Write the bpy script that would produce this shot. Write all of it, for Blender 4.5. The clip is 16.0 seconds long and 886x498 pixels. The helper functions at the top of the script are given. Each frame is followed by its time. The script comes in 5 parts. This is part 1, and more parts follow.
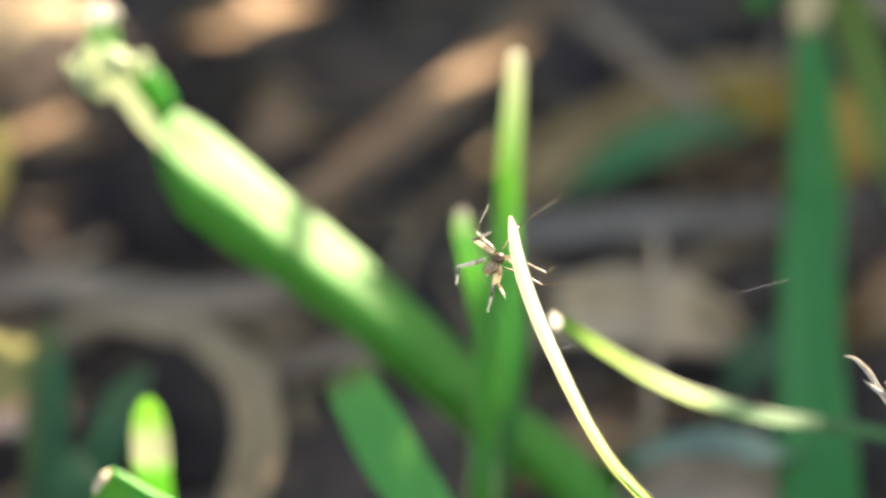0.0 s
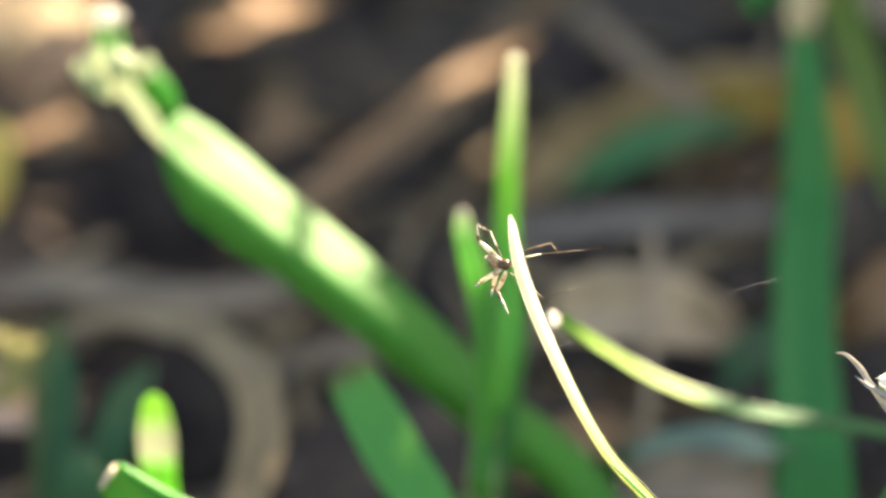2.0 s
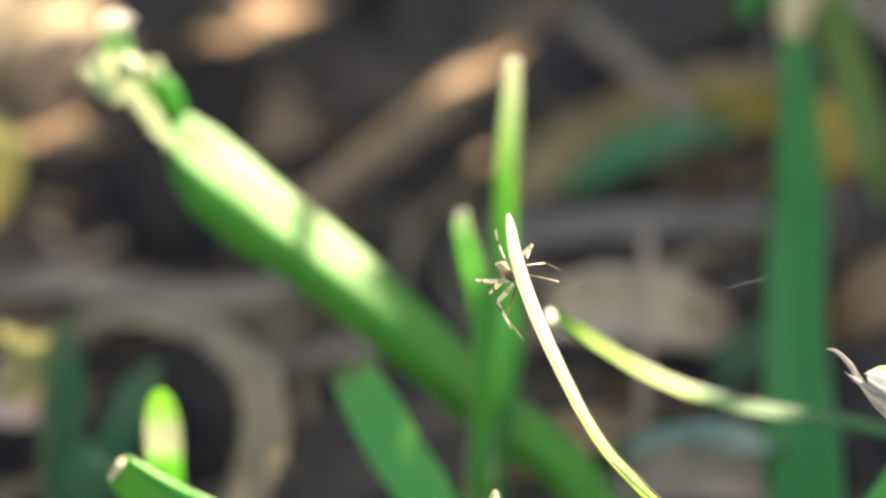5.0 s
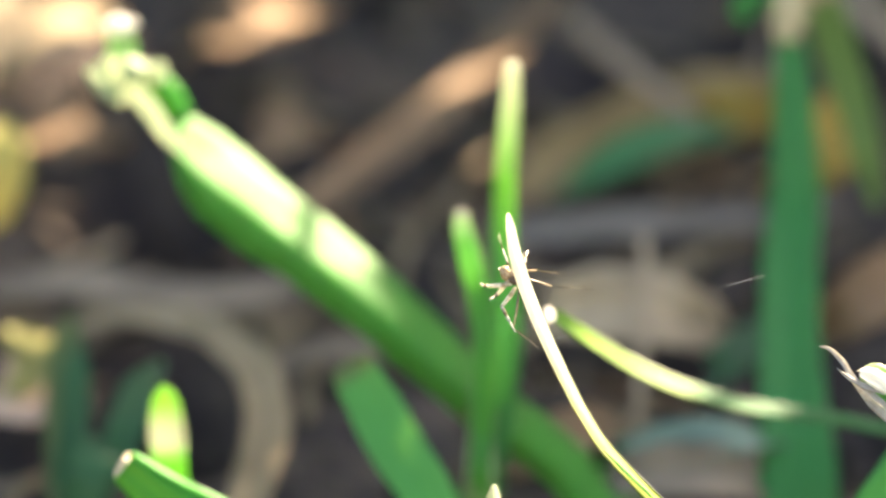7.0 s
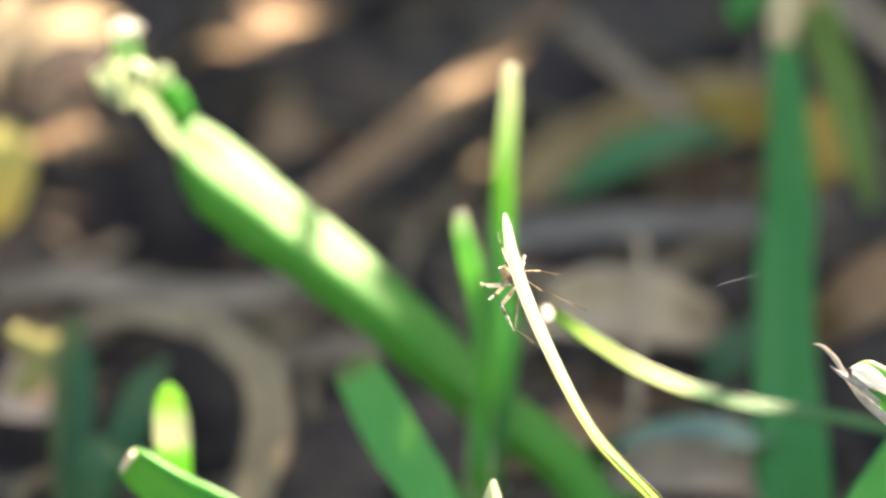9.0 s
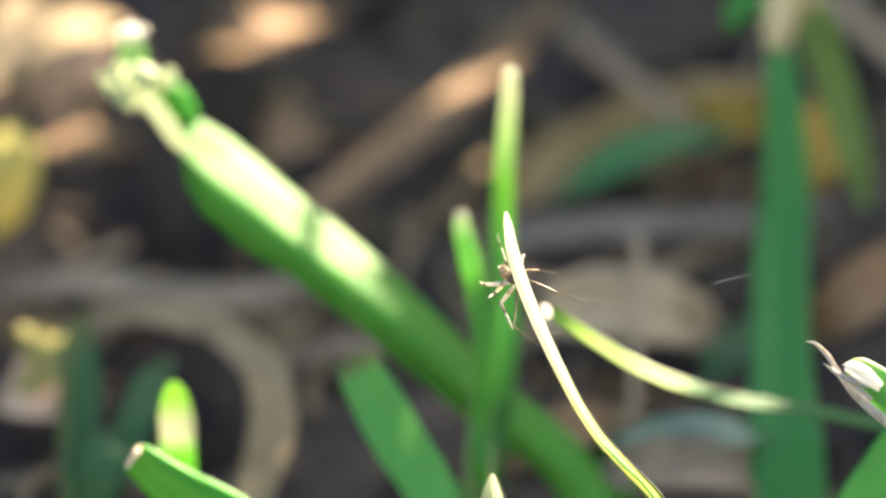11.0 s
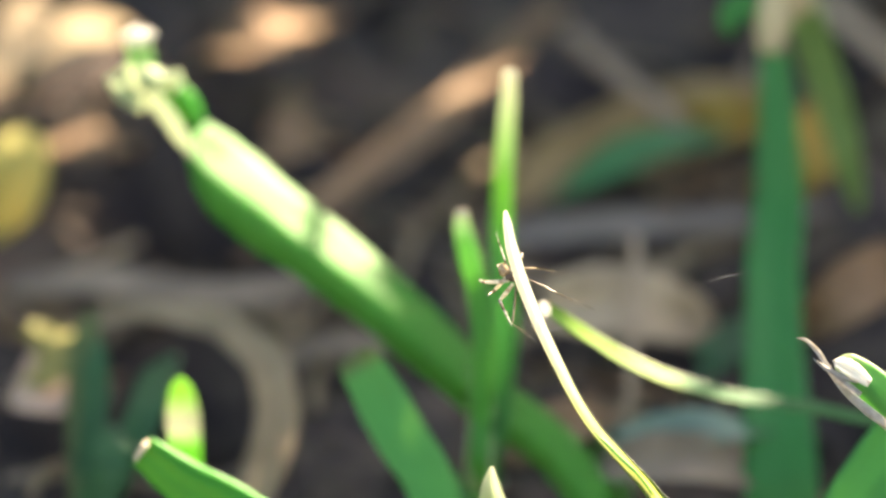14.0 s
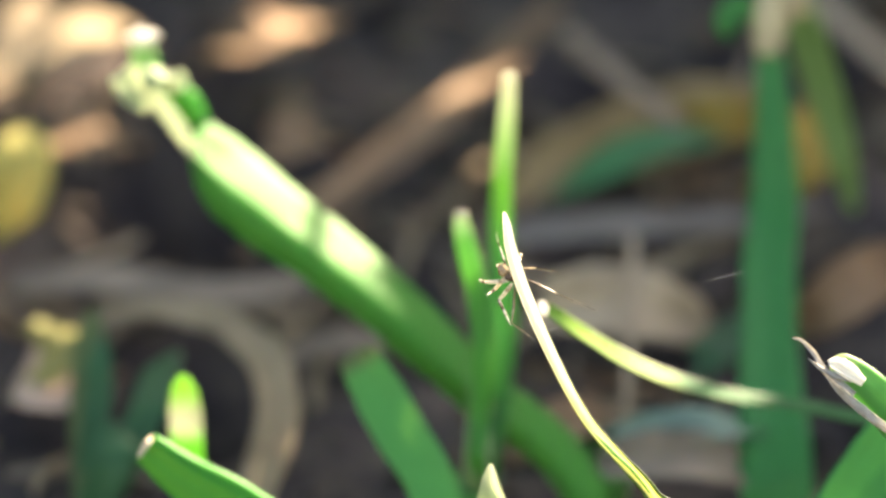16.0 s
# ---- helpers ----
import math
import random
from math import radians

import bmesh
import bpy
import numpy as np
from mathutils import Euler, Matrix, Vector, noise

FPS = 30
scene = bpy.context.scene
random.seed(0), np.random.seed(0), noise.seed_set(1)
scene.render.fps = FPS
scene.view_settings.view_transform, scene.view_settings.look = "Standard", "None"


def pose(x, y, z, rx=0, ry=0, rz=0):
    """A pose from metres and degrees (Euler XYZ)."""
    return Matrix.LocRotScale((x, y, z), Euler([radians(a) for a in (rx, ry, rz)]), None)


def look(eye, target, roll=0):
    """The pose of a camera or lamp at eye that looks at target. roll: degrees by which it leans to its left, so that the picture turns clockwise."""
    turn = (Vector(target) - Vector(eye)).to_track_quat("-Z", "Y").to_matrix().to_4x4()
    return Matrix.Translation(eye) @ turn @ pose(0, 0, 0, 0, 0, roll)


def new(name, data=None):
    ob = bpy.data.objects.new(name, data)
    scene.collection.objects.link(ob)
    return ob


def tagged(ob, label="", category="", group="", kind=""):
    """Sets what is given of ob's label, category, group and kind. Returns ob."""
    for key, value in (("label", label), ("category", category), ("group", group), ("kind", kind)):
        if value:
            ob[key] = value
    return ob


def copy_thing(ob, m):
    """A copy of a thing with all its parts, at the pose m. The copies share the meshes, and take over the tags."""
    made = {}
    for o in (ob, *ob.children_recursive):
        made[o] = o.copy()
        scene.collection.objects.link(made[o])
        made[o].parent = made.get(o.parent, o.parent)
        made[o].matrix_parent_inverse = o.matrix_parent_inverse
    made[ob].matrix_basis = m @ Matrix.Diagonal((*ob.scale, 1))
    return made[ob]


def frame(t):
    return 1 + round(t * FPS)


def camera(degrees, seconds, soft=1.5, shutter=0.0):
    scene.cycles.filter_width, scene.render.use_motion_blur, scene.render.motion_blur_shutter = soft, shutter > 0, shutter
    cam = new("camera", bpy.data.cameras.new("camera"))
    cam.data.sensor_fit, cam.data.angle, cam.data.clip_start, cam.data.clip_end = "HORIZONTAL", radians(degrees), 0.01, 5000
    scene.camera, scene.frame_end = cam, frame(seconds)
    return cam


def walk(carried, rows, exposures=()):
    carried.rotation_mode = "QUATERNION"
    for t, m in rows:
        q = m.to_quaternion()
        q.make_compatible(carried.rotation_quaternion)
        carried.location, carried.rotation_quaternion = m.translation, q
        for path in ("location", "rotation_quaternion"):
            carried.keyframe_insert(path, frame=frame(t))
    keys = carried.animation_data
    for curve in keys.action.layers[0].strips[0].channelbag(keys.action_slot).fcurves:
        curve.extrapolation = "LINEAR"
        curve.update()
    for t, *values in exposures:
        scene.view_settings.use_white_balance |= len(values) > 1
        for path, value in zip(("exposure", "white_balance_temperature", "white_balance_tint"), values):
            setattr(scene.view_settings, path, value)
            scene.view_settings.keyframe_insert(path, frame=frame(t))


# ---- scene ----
from itertools import count

# ---- camera ----
cam = camera(14, 16.0, 2.6)
cam.data.dof.use_dof = True
cam.data.dof.aperture_fstop = 16.0
walk(cam, [
    (0.0, pose(0.00029, -0.19785, 0.14742, 62.624, -0.022, 0.071)),
    (2.0, pose(0.00007, -0.20213, 0.14971, 62.591, -0.028, 0.027)),
    (4.0, pose(-0.00026, -0.20612, 0.15152, 62.633, -0.101, -0.017)),
    (6.0, pose(-0.00055, -0.21012, 0.15314, 62.714, -0.172, -0.048)),
    (8.0, pose(-0.00068, -0.21426, 0.15479, 62.803, -0.207, -0.060)),
    (10.0, pose(-0.00066, -0.21855, 0.15658, 62.876, -0.202, -0.052)),
    (12.0, pose(-0.00056, -0.22281, 0.15850, 62.915, -0.186, -0.027)),
    (14.0, pose(-0.00055, -0.22672, 0.16050, 62.905, -0.219, 0.002)),
    (16.0, pose(-0.00086, -0.22979, 0.16241, 62.841, -0.393, 0.021)),
], [(0.0, 2.77, 8800, 10.8), (2.0, 2.67, 8800, 10.8), (4.0, 2.67, 8800, 10.8), (6.3, 2.93, 8800, 10.8), (8.0, 2.97, 8800, 10.8), (9.0, 2.95, 8800, 10.8), (11.5, 2.84, 8800, 10.8), (16.0, 2.8, 8800, 10.8)])

# ---- light ----
SUN_TURN, SUN_RISE = 40.0, 36.0          # degrees east of the line of sight, and above the horizon
to_sun = Vector((math.sin(radians(SUN_TURN)) * math.cos(radians(SUN_RISE)), math.cos(radians(SUN_TURN)) * math.cos(radians(SUN_RISE)), math.sin(radians(SUN_RISE))))
world = bpy.data.worlds.new("sky")
scene.world = world
world.use_nodes = True
sky = world.node_tree.nodes.new("ShaderNodeTexSky")
sky.sky_type = "NISHITA"
sky.sun_disc = False
sky.sun_elevation = radians(SUN_RISE)
sky.sun_rotation = radians(SUN_TURN)
world.node_tree.nodes["Background"].inputs[1].default_value = 0.085
world.node_tree.links.new(sky.outputs[0], world.node_tree.nodes["Background"].inputs[0])
sun = new("sun", bpy.data.lights.new("sun", "SUN"))
sun.data.energy = 4.7
sun.data.angle = radians(0.53)
sun.data.color = (1.0, 0.93, 0.82)
sun.matrix_basis = look(to_sun * 3, (0, 0, 0))


# ---- materials ----
class Nodes:
    """Short hand for building one node material."""

    def __init__(self, name):
        self.mat = bpy.data.materials.new(name)
        self.mat.use_nodes = True
        self.tree = self.mat.node_tree
        self.out = self.tree.nodes["Material Output"]
        self.bsdf = self.tree.nodes["Principled BSDF"]

    def add(self, kind, **sets):
        n = self.tree.nodes.new("ShaderNode" + kind)
        for key, value in sets.items():
            n.inputs[key.replace("_", " ")].default_value = value
        return n

    def link(self, a, b):
        self.tree.links.new(a, b)

    def ramp(self, source, stops):
        n = self.tree.nodes.new("ShaderNodeValToRGB")
        el = n.color_ramp.elements
        while len(el) < len(stops):
            el.new(0.5)
        for e, (at, c) in zip(el, stops):
            e.position, e.color = at, (*c, 1)
        self.link(source, n.inputs[0])
        return n.outputs[0]

    def mix(self, fac, a, b, blend="MIX"):
        n = self.tree.nodes.new("ShaderNodeMix")
        n.data_type, n.blend_type = "RGBA", blend
        for put, val in ((n.inputs[0], fac), (n.inputs[6], a), (n.inputs[7], b)):
            if isinstance(val, (int, float)):
                put.default_value = val
            elif isinstance(val, tuple):
                put.default_value = (*val, 1)
            else:
                self.link(val, put)
        return n.outputs[2]

    def coords(self, kind, scale):
        t = self.tree.nodes.new("ShaderNodeTexCoord")
        m = self.tree.nodes.new("ShaderNodeMapping")
        m.inputs["Scale"].default_value = scale if isinstance(scale, tuple) else (scale,) * 3
        self.link(t.outputs[kind], m.inputs[0])
        return m.outputs[0]

    def noise(self, at, scale, detail=4.0, rough=0.55):
        n = self.add("TexNoise", Scale=scale, Detail=detail, Roughness=rough)
        self.link(at, n.inputs["Vector"])
        return n.outputs["Fac"]

    def bump(self, height, strength, distance):
        b = self.add("Bump", Strength=strength, Distance=distance)
        self.link(height, b.inputs["Height"])
        self.link(b.outputs[0], self.bsdf.inputs["Normal"])
        return b.outputs[0]


def leaf_material(name, dark, light, glow, through_share=0.7, rough=0.38, dry=None, gloss=0.9, root=None, tip=None, margin=None):
    """Leaf skin: length-wise veins, mottling, light that comes through both skins, a waxy gloss. UV is in millimetres, u across and v along."""
    k = Nodes(name)
    uv = k.coords("UV", 1.0)
    veins = k.noise(k.coords("UV", (7.0, 0.12, 1.0)), 1.0, 3.0)
    mottle = k.noise(uv, 0.55, 4.0)
    info = k.tree.nodes.new("ShaderNodeObjectInfo")
    col = k.mix(k.ramp(mottle, [(0.3, (0, 0, 0)), (0.7, (1, 1, 1))]), dark, light)
    col = k.mix(k.ramp(veins, [(0.35, (0, 0, 0)), (0.65, (0.5, 0.5, 0.5))]), col, tuple(c * 0.6 for c in dark))
    col = k.mix(info.outputs["Random"], col, k.mix(0.25, col, light))
    shine = k.mix(k.ramp(veins, [(0.3, (0, 0, 0)), (0.7, (0.5, 0.5, 0.5))]), glow, tuple(c * 0.8 for c in glow))
    if dry:
        spots = k.ramp(k.noise(uv, 0.35, 5.0, 0.65), [(0.60, (0, 0, 0)), (0.75, (1, 1, 1))])
        col = k.mix(spots, col, dry)
        shine = k.mix(spots, shine, (0.85, 0.75, 0.5))
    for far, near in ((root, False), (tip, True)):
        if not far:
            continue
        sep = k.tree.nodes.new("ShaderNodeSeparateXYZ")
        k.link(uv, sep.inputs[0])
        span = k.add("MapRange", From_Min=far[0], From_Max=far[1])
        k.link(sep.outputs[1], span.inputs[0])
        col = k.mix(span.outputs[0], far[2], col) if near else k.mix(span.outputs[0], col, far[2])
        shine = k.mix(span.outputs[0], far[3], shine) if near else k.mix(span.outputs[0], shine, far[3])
    if margin:
        sep = k.tree.nodes.new("ShaderNodeSeparateXYZ")
        k.link(uv, sep.inputs[0])
        away, out, low, both = k.add("Math"), k.add("MapRange", From_Min=margin[0], From_Max=margin[1]), k.add("MapRange", From_Min=margin[2], From_Max=margin[3]), k.add("Math")
        away.operation, both.operation = "ABSOLUTE", "MULTIPLY"
        k.link(sep.outputs[0], away.inputs[0])
        k.link(away.outputs[0], out.inputs[0])
        k.link(sep.outputs[1], low.inputs[0])
        k.link(out.outputs[0], both.inputs[0])
        k.link(low.outputs[0], both.inputs[1])
        col, shine = k.mix(both.outputs[0], col, margin[4]), k.mix(both.outputs[0], shine, margin[4])
    bump = k.bump(veins, 0.35, 0.0001)
    body, tr, wax = k.add("BsdfDiffuse"), k.add("BsdfTranslucent"), k.add("BsdfGlossy", Roughness=rough)
    k.link(col, body.inputs[0])
    k.link(shine, tr.inputs[0])
    wax.inputs[0].default_value = (gloss, gloss, gloss, 1)
    for n in (body, tr, wax):
        k.link(bump, n.inputs["Normal"])
    skin, coat, fres = k.add("MixShader"), k.add("MixShader"), k.add("Fresnel", IOR=1.45)
    k.link(bump, fres.inputs["Normal"])
    skin.inputs[0].default_value = through_share
    k.link(body.outputs[0], skin.inputs[1])
    k.link(tr.outputs[0], skin.inputs[2])
    k.link(fres.outputs[0], coat.inputs[0])
    k.link(skin.outputs[0], coat.inputs[1])
    k.link(wax.outputs[0], coat.inputs[2])
    k.tree.nodes.remove(k.bsdf)
    k.link(coat.outputs[0], k.out.inputs[0])
    return k.mat


def earth_material():
    k = Nodes("dark_soil")
    at = k.coords("Object", 1.0)
    big, mid, fine = k.noise(at, 28.0, 5.0), k.noise(at, 140.0, 6.0), k.noise(at, 900.0, 4.0)
    col = k.ramp(big, [(0.34, (0.022, 0.0155, 0.0175)), (0.52, (0.062, 0.043, 0.041)), (0.64, (0.21, 0.138, 0.105))])
    col = k.mix(k.ramp(mid, [(0.45, (0, 0, 0)), (0.7, (1, 1, 1))]), col, (0.15, 0.11, 0.08))
    col = k.mix(k.ramp(fine, [(0.3, (0.6, 0.6, 0.6)), (0.8, (0, 0, 0))]), col, (0.02, 0.016, 0.015))
    k.link(col, k.bsdf.inputs["Base Color"])
    k.bsdf.inputs["Roughness"].default_value = 0.95
    k.bump(k.mix(0.5, fine, mid), 0.6, 0.002)
    return k.mat


def plain_material(name, a, b, scale, rough=0.7, through_share=0.0, glow=None, relief=0.0002):
    """Two-tone mottled stuff: straw, twig, pebble, silk, chitin."""
    k = Nodes(name)
    at = k.coords("Object", 1.0)
    n = k.noise(at, scale, 5.0)
    info = k.tree.nodes.new("ShaderNodeObjectInfo")
    col = k.mix(k.ramp(n, [(0.32, (0, 0, 0)), (0.68, (1, 1, 1))]), a, b)
    col = k.mix(info.outputs["Random"], col, k.mix(0.3, col, a))
    k.link(col, k.bsdf.inputs["Base Color"])
    k.bsdf.inputs["Roughness"].default_value = rough
    k.bump(n, 0.5, relief)
    if through_share:
        tr = k.add("BsdfTranslucent")
        tr.inputs[0].default_value = (*(glow or b), 1)
        m = k.add("MixShader")
        m.inputs[0].default_value = through_share
        k.link(k.bsdf.outputs[0], m.inputs[1])
        k.link(tr.outputs[0], m.inputs[2])
        k.link(m.outputs[0], k.out.inputs[0])
    return k.mat


def leg_material(name, dark, pale, ring, share, at_pale, rough=0.18):
    """Spider leg: rings of dark and pale along its length, a clear wet-looking skin that lets some light through."""
    k = Nodes(name)
    rings = k.noise(k.coords("Object", (ring, ring * 0.06, ring * 0.06)), 1.0, 2.0, 0.4)
    fine = k.noise(k.coords("Object", 1.0), 9000.0, 3.0)
    info = k.tree.nodes.new("ShaderNodeObjectInfo")
    band = k.ramp(rings, [(at_pale - 0.07, (0, 0, 0)), (at_pale + 0.04, (1, 1, 1))])
    col = k.mix(band, dark, pale)
    col = k.mix(k.ramp(fine, [(0.45, (0, 0, 0)), (0.75, (0.5, 0.5, 0.5))]), col, dark)
    col = k.mix(info.outputs["Random"], col, k.mix(0.2, col, dark))
    k.link(col, k.bsdf.inputs["Base Color"])
    k.bsdf.inputs["Roughness"].default_value = rough
    k.bsdf.inputs["Specular IOR Level"].default_value = 0.7
    k.bump(fine, 0.4, 0.00001)
    tr, m = k.add("BsdfTranslucent"), k.add("MixShader")
    k.link(col, tr.inputs[0])
    m.inputs[0].default_value = share
    k.link(k.bsdf.outputs[0], m.inputs[1])
    k.link(tr.outputs[0], m.inputs[2])
    k.link(m.outputs[0], k.out.inputs[0])
    return k.mat


GREEN = leaf_material("young_grass", (0.012, 0.18, 0.030), (0.024, 0.26, 0.048), (0.42, 0.90, 0.32), 0.56, 0.5, gloss=0.5, tip=(0.1, 2.2, (0.34, 0.44, 0.20), (0.82, 0.98, 0.70)))
# sunlit top and shaded foot are painted along the blade as a colour gradient
TOPLIT = leaf_material("toplit_painted_grass", (0.012, 0.155, 0.016), (0.024, 0.225, 0.026), (0.46, 0.90, 0.24), 0.66, 0.5, gloss=0.5, root=(9.0, 15.0, (0.012, 0.17, 0.035), (0.24, 0.62, 0.26)), tip=(0.1, 9.0, (0.50, 0.55, 0.30), (0.98, 0.99, 0.84)))
MATURE = leaf_material("mature_grass", (0.017, 0.210, 0.022), (0.038, 0.300, 0.036), (0.82, 0.98, 0.46), 0.40, 0.45, gloss=0.36)
EDGED = leaf_material("bright_edged_grass", (0.012, 0.20, 0.022), (0.030, 0.29, 0.030), (0.66, 0.90, 0.14), 0.20, 0.45, gloss=0.33)
SOFT = leaf_material("matt_grass", (0.065, 0.34, 0.080), (0.090, 0.42, 0.105), (0.55, 0.92, 0.36), 0.4, 0.55, gloss=0.4, tip=(0.0, 1.4, (0.14, 0.13, 0.06), (0.5, 0.5, 0.25)))
# darker stretches near tip and root are shade, painted into the colour
ARCHED = leaf_material("arching_grass", (0.10, 0.22, 0.036), (0.19, 0.32, 0.055), (0.90, 0.95, 0.30), 0.35, 0.46, gloss=0.30, root=(13.8, 16.5, (0.020, 0.14, 0.045), (0.35, 0.7, 0.3)), tip=(1.6, 4.4, (0.035, 0.10, 0.015), (0.22, 0.40, 0.08)))
PALE = leaf_material("pale_grass", (0.42, 0.50, 0.20), (0.55, 0.60, 0.32), (0.99, 0.99, 0.90), 0.86, 0.4, root=(8.0, 20.0, (0.22, 0.34, 0.05), (0.88, 0.93, 0.45)))
# pale leaf whitened for sun glare; dark lower margins are painted shade
PERCH = leaf_material("pale_glare_shoot", (0.42, 0.50, 0.20), (0.55, 0.60, 0.32), (0.99, 0.99, 0.90), 0.86, 0.4, root=(8.0, 20.0, (0.22, 0.34, 0.05), (0.90, 0.93, 0.48)), margin=(0.34, 0.43, 8.0, 14.0, (0.05, 0.10, 0.012)))
# near-white middle is sun glow put into the colour, green at both ends
GLOWING = leaf_material("sun_painted_grass", (0.05, 0.22, 0.03), (0.10, 0.30, 0.05), (0.98, 0.99, 0.86), 0.8, 0.5, gloss=0.4, root=(4.2, 5.8, (0.02, 0.19, 0.025), (0.42, 0.95, 0.26)), tip=(1.3, 3.2, (0.04, 0.24, 0.03), (0.55, 0.96, 0.28)))
DULL_OLIVE = leaf_material("dull_olive_grass", (0.090, 0.135, 0.055), (0.13, 0.18, 0.080), (0.4, 0.5, 0.2), 0.3, 0.6, gloss=0.3)
TEAL = leaf_material("teal_leaf", (0.040, 0.185, 0.078), (0.065, 0.24, 0.105), (0.3, 0.6, 0.28), 0.35, 0.55, gloss=0.4)
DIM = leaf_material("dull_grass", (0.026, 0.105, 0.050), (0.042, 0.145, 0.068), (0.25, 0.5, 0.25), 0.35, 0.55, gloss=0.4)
PALE_GREEN = leaf_material("pale_green_sheath", (0.40, 0.56, 0.28), (0.54, 0.67, 0.42), (0.93, 0.99, 0.78), 0.62, 0.5, gloss=0.4)
OLIVE = leaf_material("olive_grass", (0.13, 0.23, 0.068), (0.22, 0.33, 0.115), (0.5, 0.75, 0.30), 0.35, 0.5, gloss=0.4, dry=(0.30, 0.21, 0.08))
DEEP = leaf_material("shaded_grass", (0.016, 0.19, 0.048), (0.028, 0.26, 0.068), (0.34, 0.78, 0.28), 0.4, 0.5, gloss=0.6)
DRY = plain_material("dry_grass", (0.48, 0.40, 0.30), (0.70, 0.62, 0.50), 900.0, 0.6, 0.45, (0.88, 0.78, 0.6))
LITTER = plain_material("dead_leaf", (0.16, 0.09, 0.05), (0.34, 0.21, 0.12), 160.0, 0.75, 0.25, (0.5, 0.28, 0.12))
TWIG = plain_material("twig_bark", (0.16, 0.112, 0.083), (0.285, 0.208, 0.155), 300.0, 0.85)
BEIGE = plain_material("weathered_straw", (0.15, 0.108, 0.066), (0.36, 0.27, 0.17), 140.0, 0.8, 0.15, (0.5, 0.38, 0.24))
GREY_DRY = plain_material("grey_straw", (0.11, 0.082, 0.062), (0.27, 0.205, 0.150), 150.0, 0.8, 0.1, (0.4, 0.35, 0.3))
GREY_PALE = plain_material("pale_grey_straw", (0.125, 0.100, 0.086), (0.29, 0.240, 0.205), 130.0, 0.8, 0.1, (0.4, 0.35, 0.3))
OCHRE = plain_material("ochre_leaf", (0.29, 0.185, 0.030), (0.40, 0.27, 0.052), 200.0, 0.7, 0.25, (0.5, 0.3, 0.08))
BROWN_OCHRE = plain_material("brown_ochre_leaf", (0.27, 0.18, 0.085), (0.42, 0.29, 0.135), 180.0, 0.75, 0.25, (0.5, 0.3, 0.1))
PINKISH = plain_material("pinkish_leaf", (0.42, 0.28, 0.215), (0.62, 0.44, 0.35), 180.0, 0.75, 0.2, (0.6, 0.42, 0.3))
GREY_TEAL = plain_material("grey_green_leaf", (0.13, 0.20, 0.155), (0.20, 0.27, 0.215), 220.0, 0.75, 0.2, (0.3, 0.45, 0.3))
KINK = plain_material("straw_yellow", (0.40, 0.32, 0.18), (0.58, 0.48, 0.30), 300.0, 0.75, 0.2, (0.6, 0.5, 0.3))
YELLOW = plain_material("yellow_leaf", (0.40, 0.33, 0.08), (0.55, 0.47, 0.15), 200.0, 0.7, 0.2, (0.7, 0.5, 0.10))
DULL_YELLOW = plain_material("dull_yellow_leaf", (0.20, 0.185, 0.055), (0.29, 0.265, 0.10), 200.0, 0.75, 0.2, (0.5, 0.45, 0.12))
CHITIN = plain_material("brown_chitin", (0.038, 0.021, 0.011), (0.13, 0.075, 0.038), 3000.0, 0.3, relief=0.00001)
ABDOMEN = plain_material("abdomen_skin", (0.016, 0.009, 0.005), (0.66, 0.50, 0.31), 3000.0, 0.25, 0.18, (0.60, 0.36, 0.12), 0.00001)
LEG_PALE = leg_material("pale_leg", (0.20, 0.100, 0.026), (0.96, 0.90, 0.74), 900.0, 0.40, 0.45)
LEG_BANDED = leg_material("banded_leg", (0.10, 0.056, 0.022), (0.95, 0.92, 0.82), 900.0, 0.32, 0.49)
LEG_SLIM = leg_material("slim_leg", (0.11, 0.068, 0.036), (0.42, 0.32, 0.21), 700.0, 0.18, 0.54, 0.3)
EYE = plain_material("eye", (0.01, 0.01, 0.01), (0.02, 0.02, 0.02), 900.0, 0.08, relief=0.00001)
SILK = plain_material("silk", (0.75, 0.75, 0.75), (0.85, 0.85, 0.85), 900.0, 0.15, 0.3, (0.9, 0.9, 0.9), 0.00001)
BLEACHED = plain_material("bleached_husk", (0.66, 0.62, 0.56), (0.82, 0.80, 0.76), 1500.0, 0.5, 0.5, (0.95, 0.93, 0.88))
BLEACHED_FIBRE = plain_material("grey_fibre", (0.22, 0.205, 0.195), (0.52, 0.50, 0.48), 2500.0, 0.5, 0.4, (0.7, 0.66, 0.6))
STRAW = plain_material("pale_straw", (0.31, 0.22, 0.15), (0.54, 0.40, 0.275), 160.0, 0.8, 0.15, (0.5, 0.38, 0.24))
EARTH = earth_material()


# ---- shapes ----
def spline(points, steps):
    """Points along a smooth curve through the given ones."""
    p = [Vector(v) for v in points]
    p = [2 * p[0] - p[1]] + p + [2 * p[-1] - p[-2]]
    out = []
    for i in range(1, len(p) - 2):
        for j in range(steps):
            t = j / steps
            a, b, c, d = p[i - 1:i + 3]
            out.append(0.5 * (2 * b + (c - a) * t + (2 * a - 5 * b + 4 * c - d) * t * t + (3 * b - a - 3 * c + d) * t ** 3))
    out.append(p[-2].copy())
    return out


def along(values, n):
    """n values read evenly from a short list."""
    return [float(v) for v in np.interp(np.linspace(0, len(values) - 1, n), range(len(values)), values)]


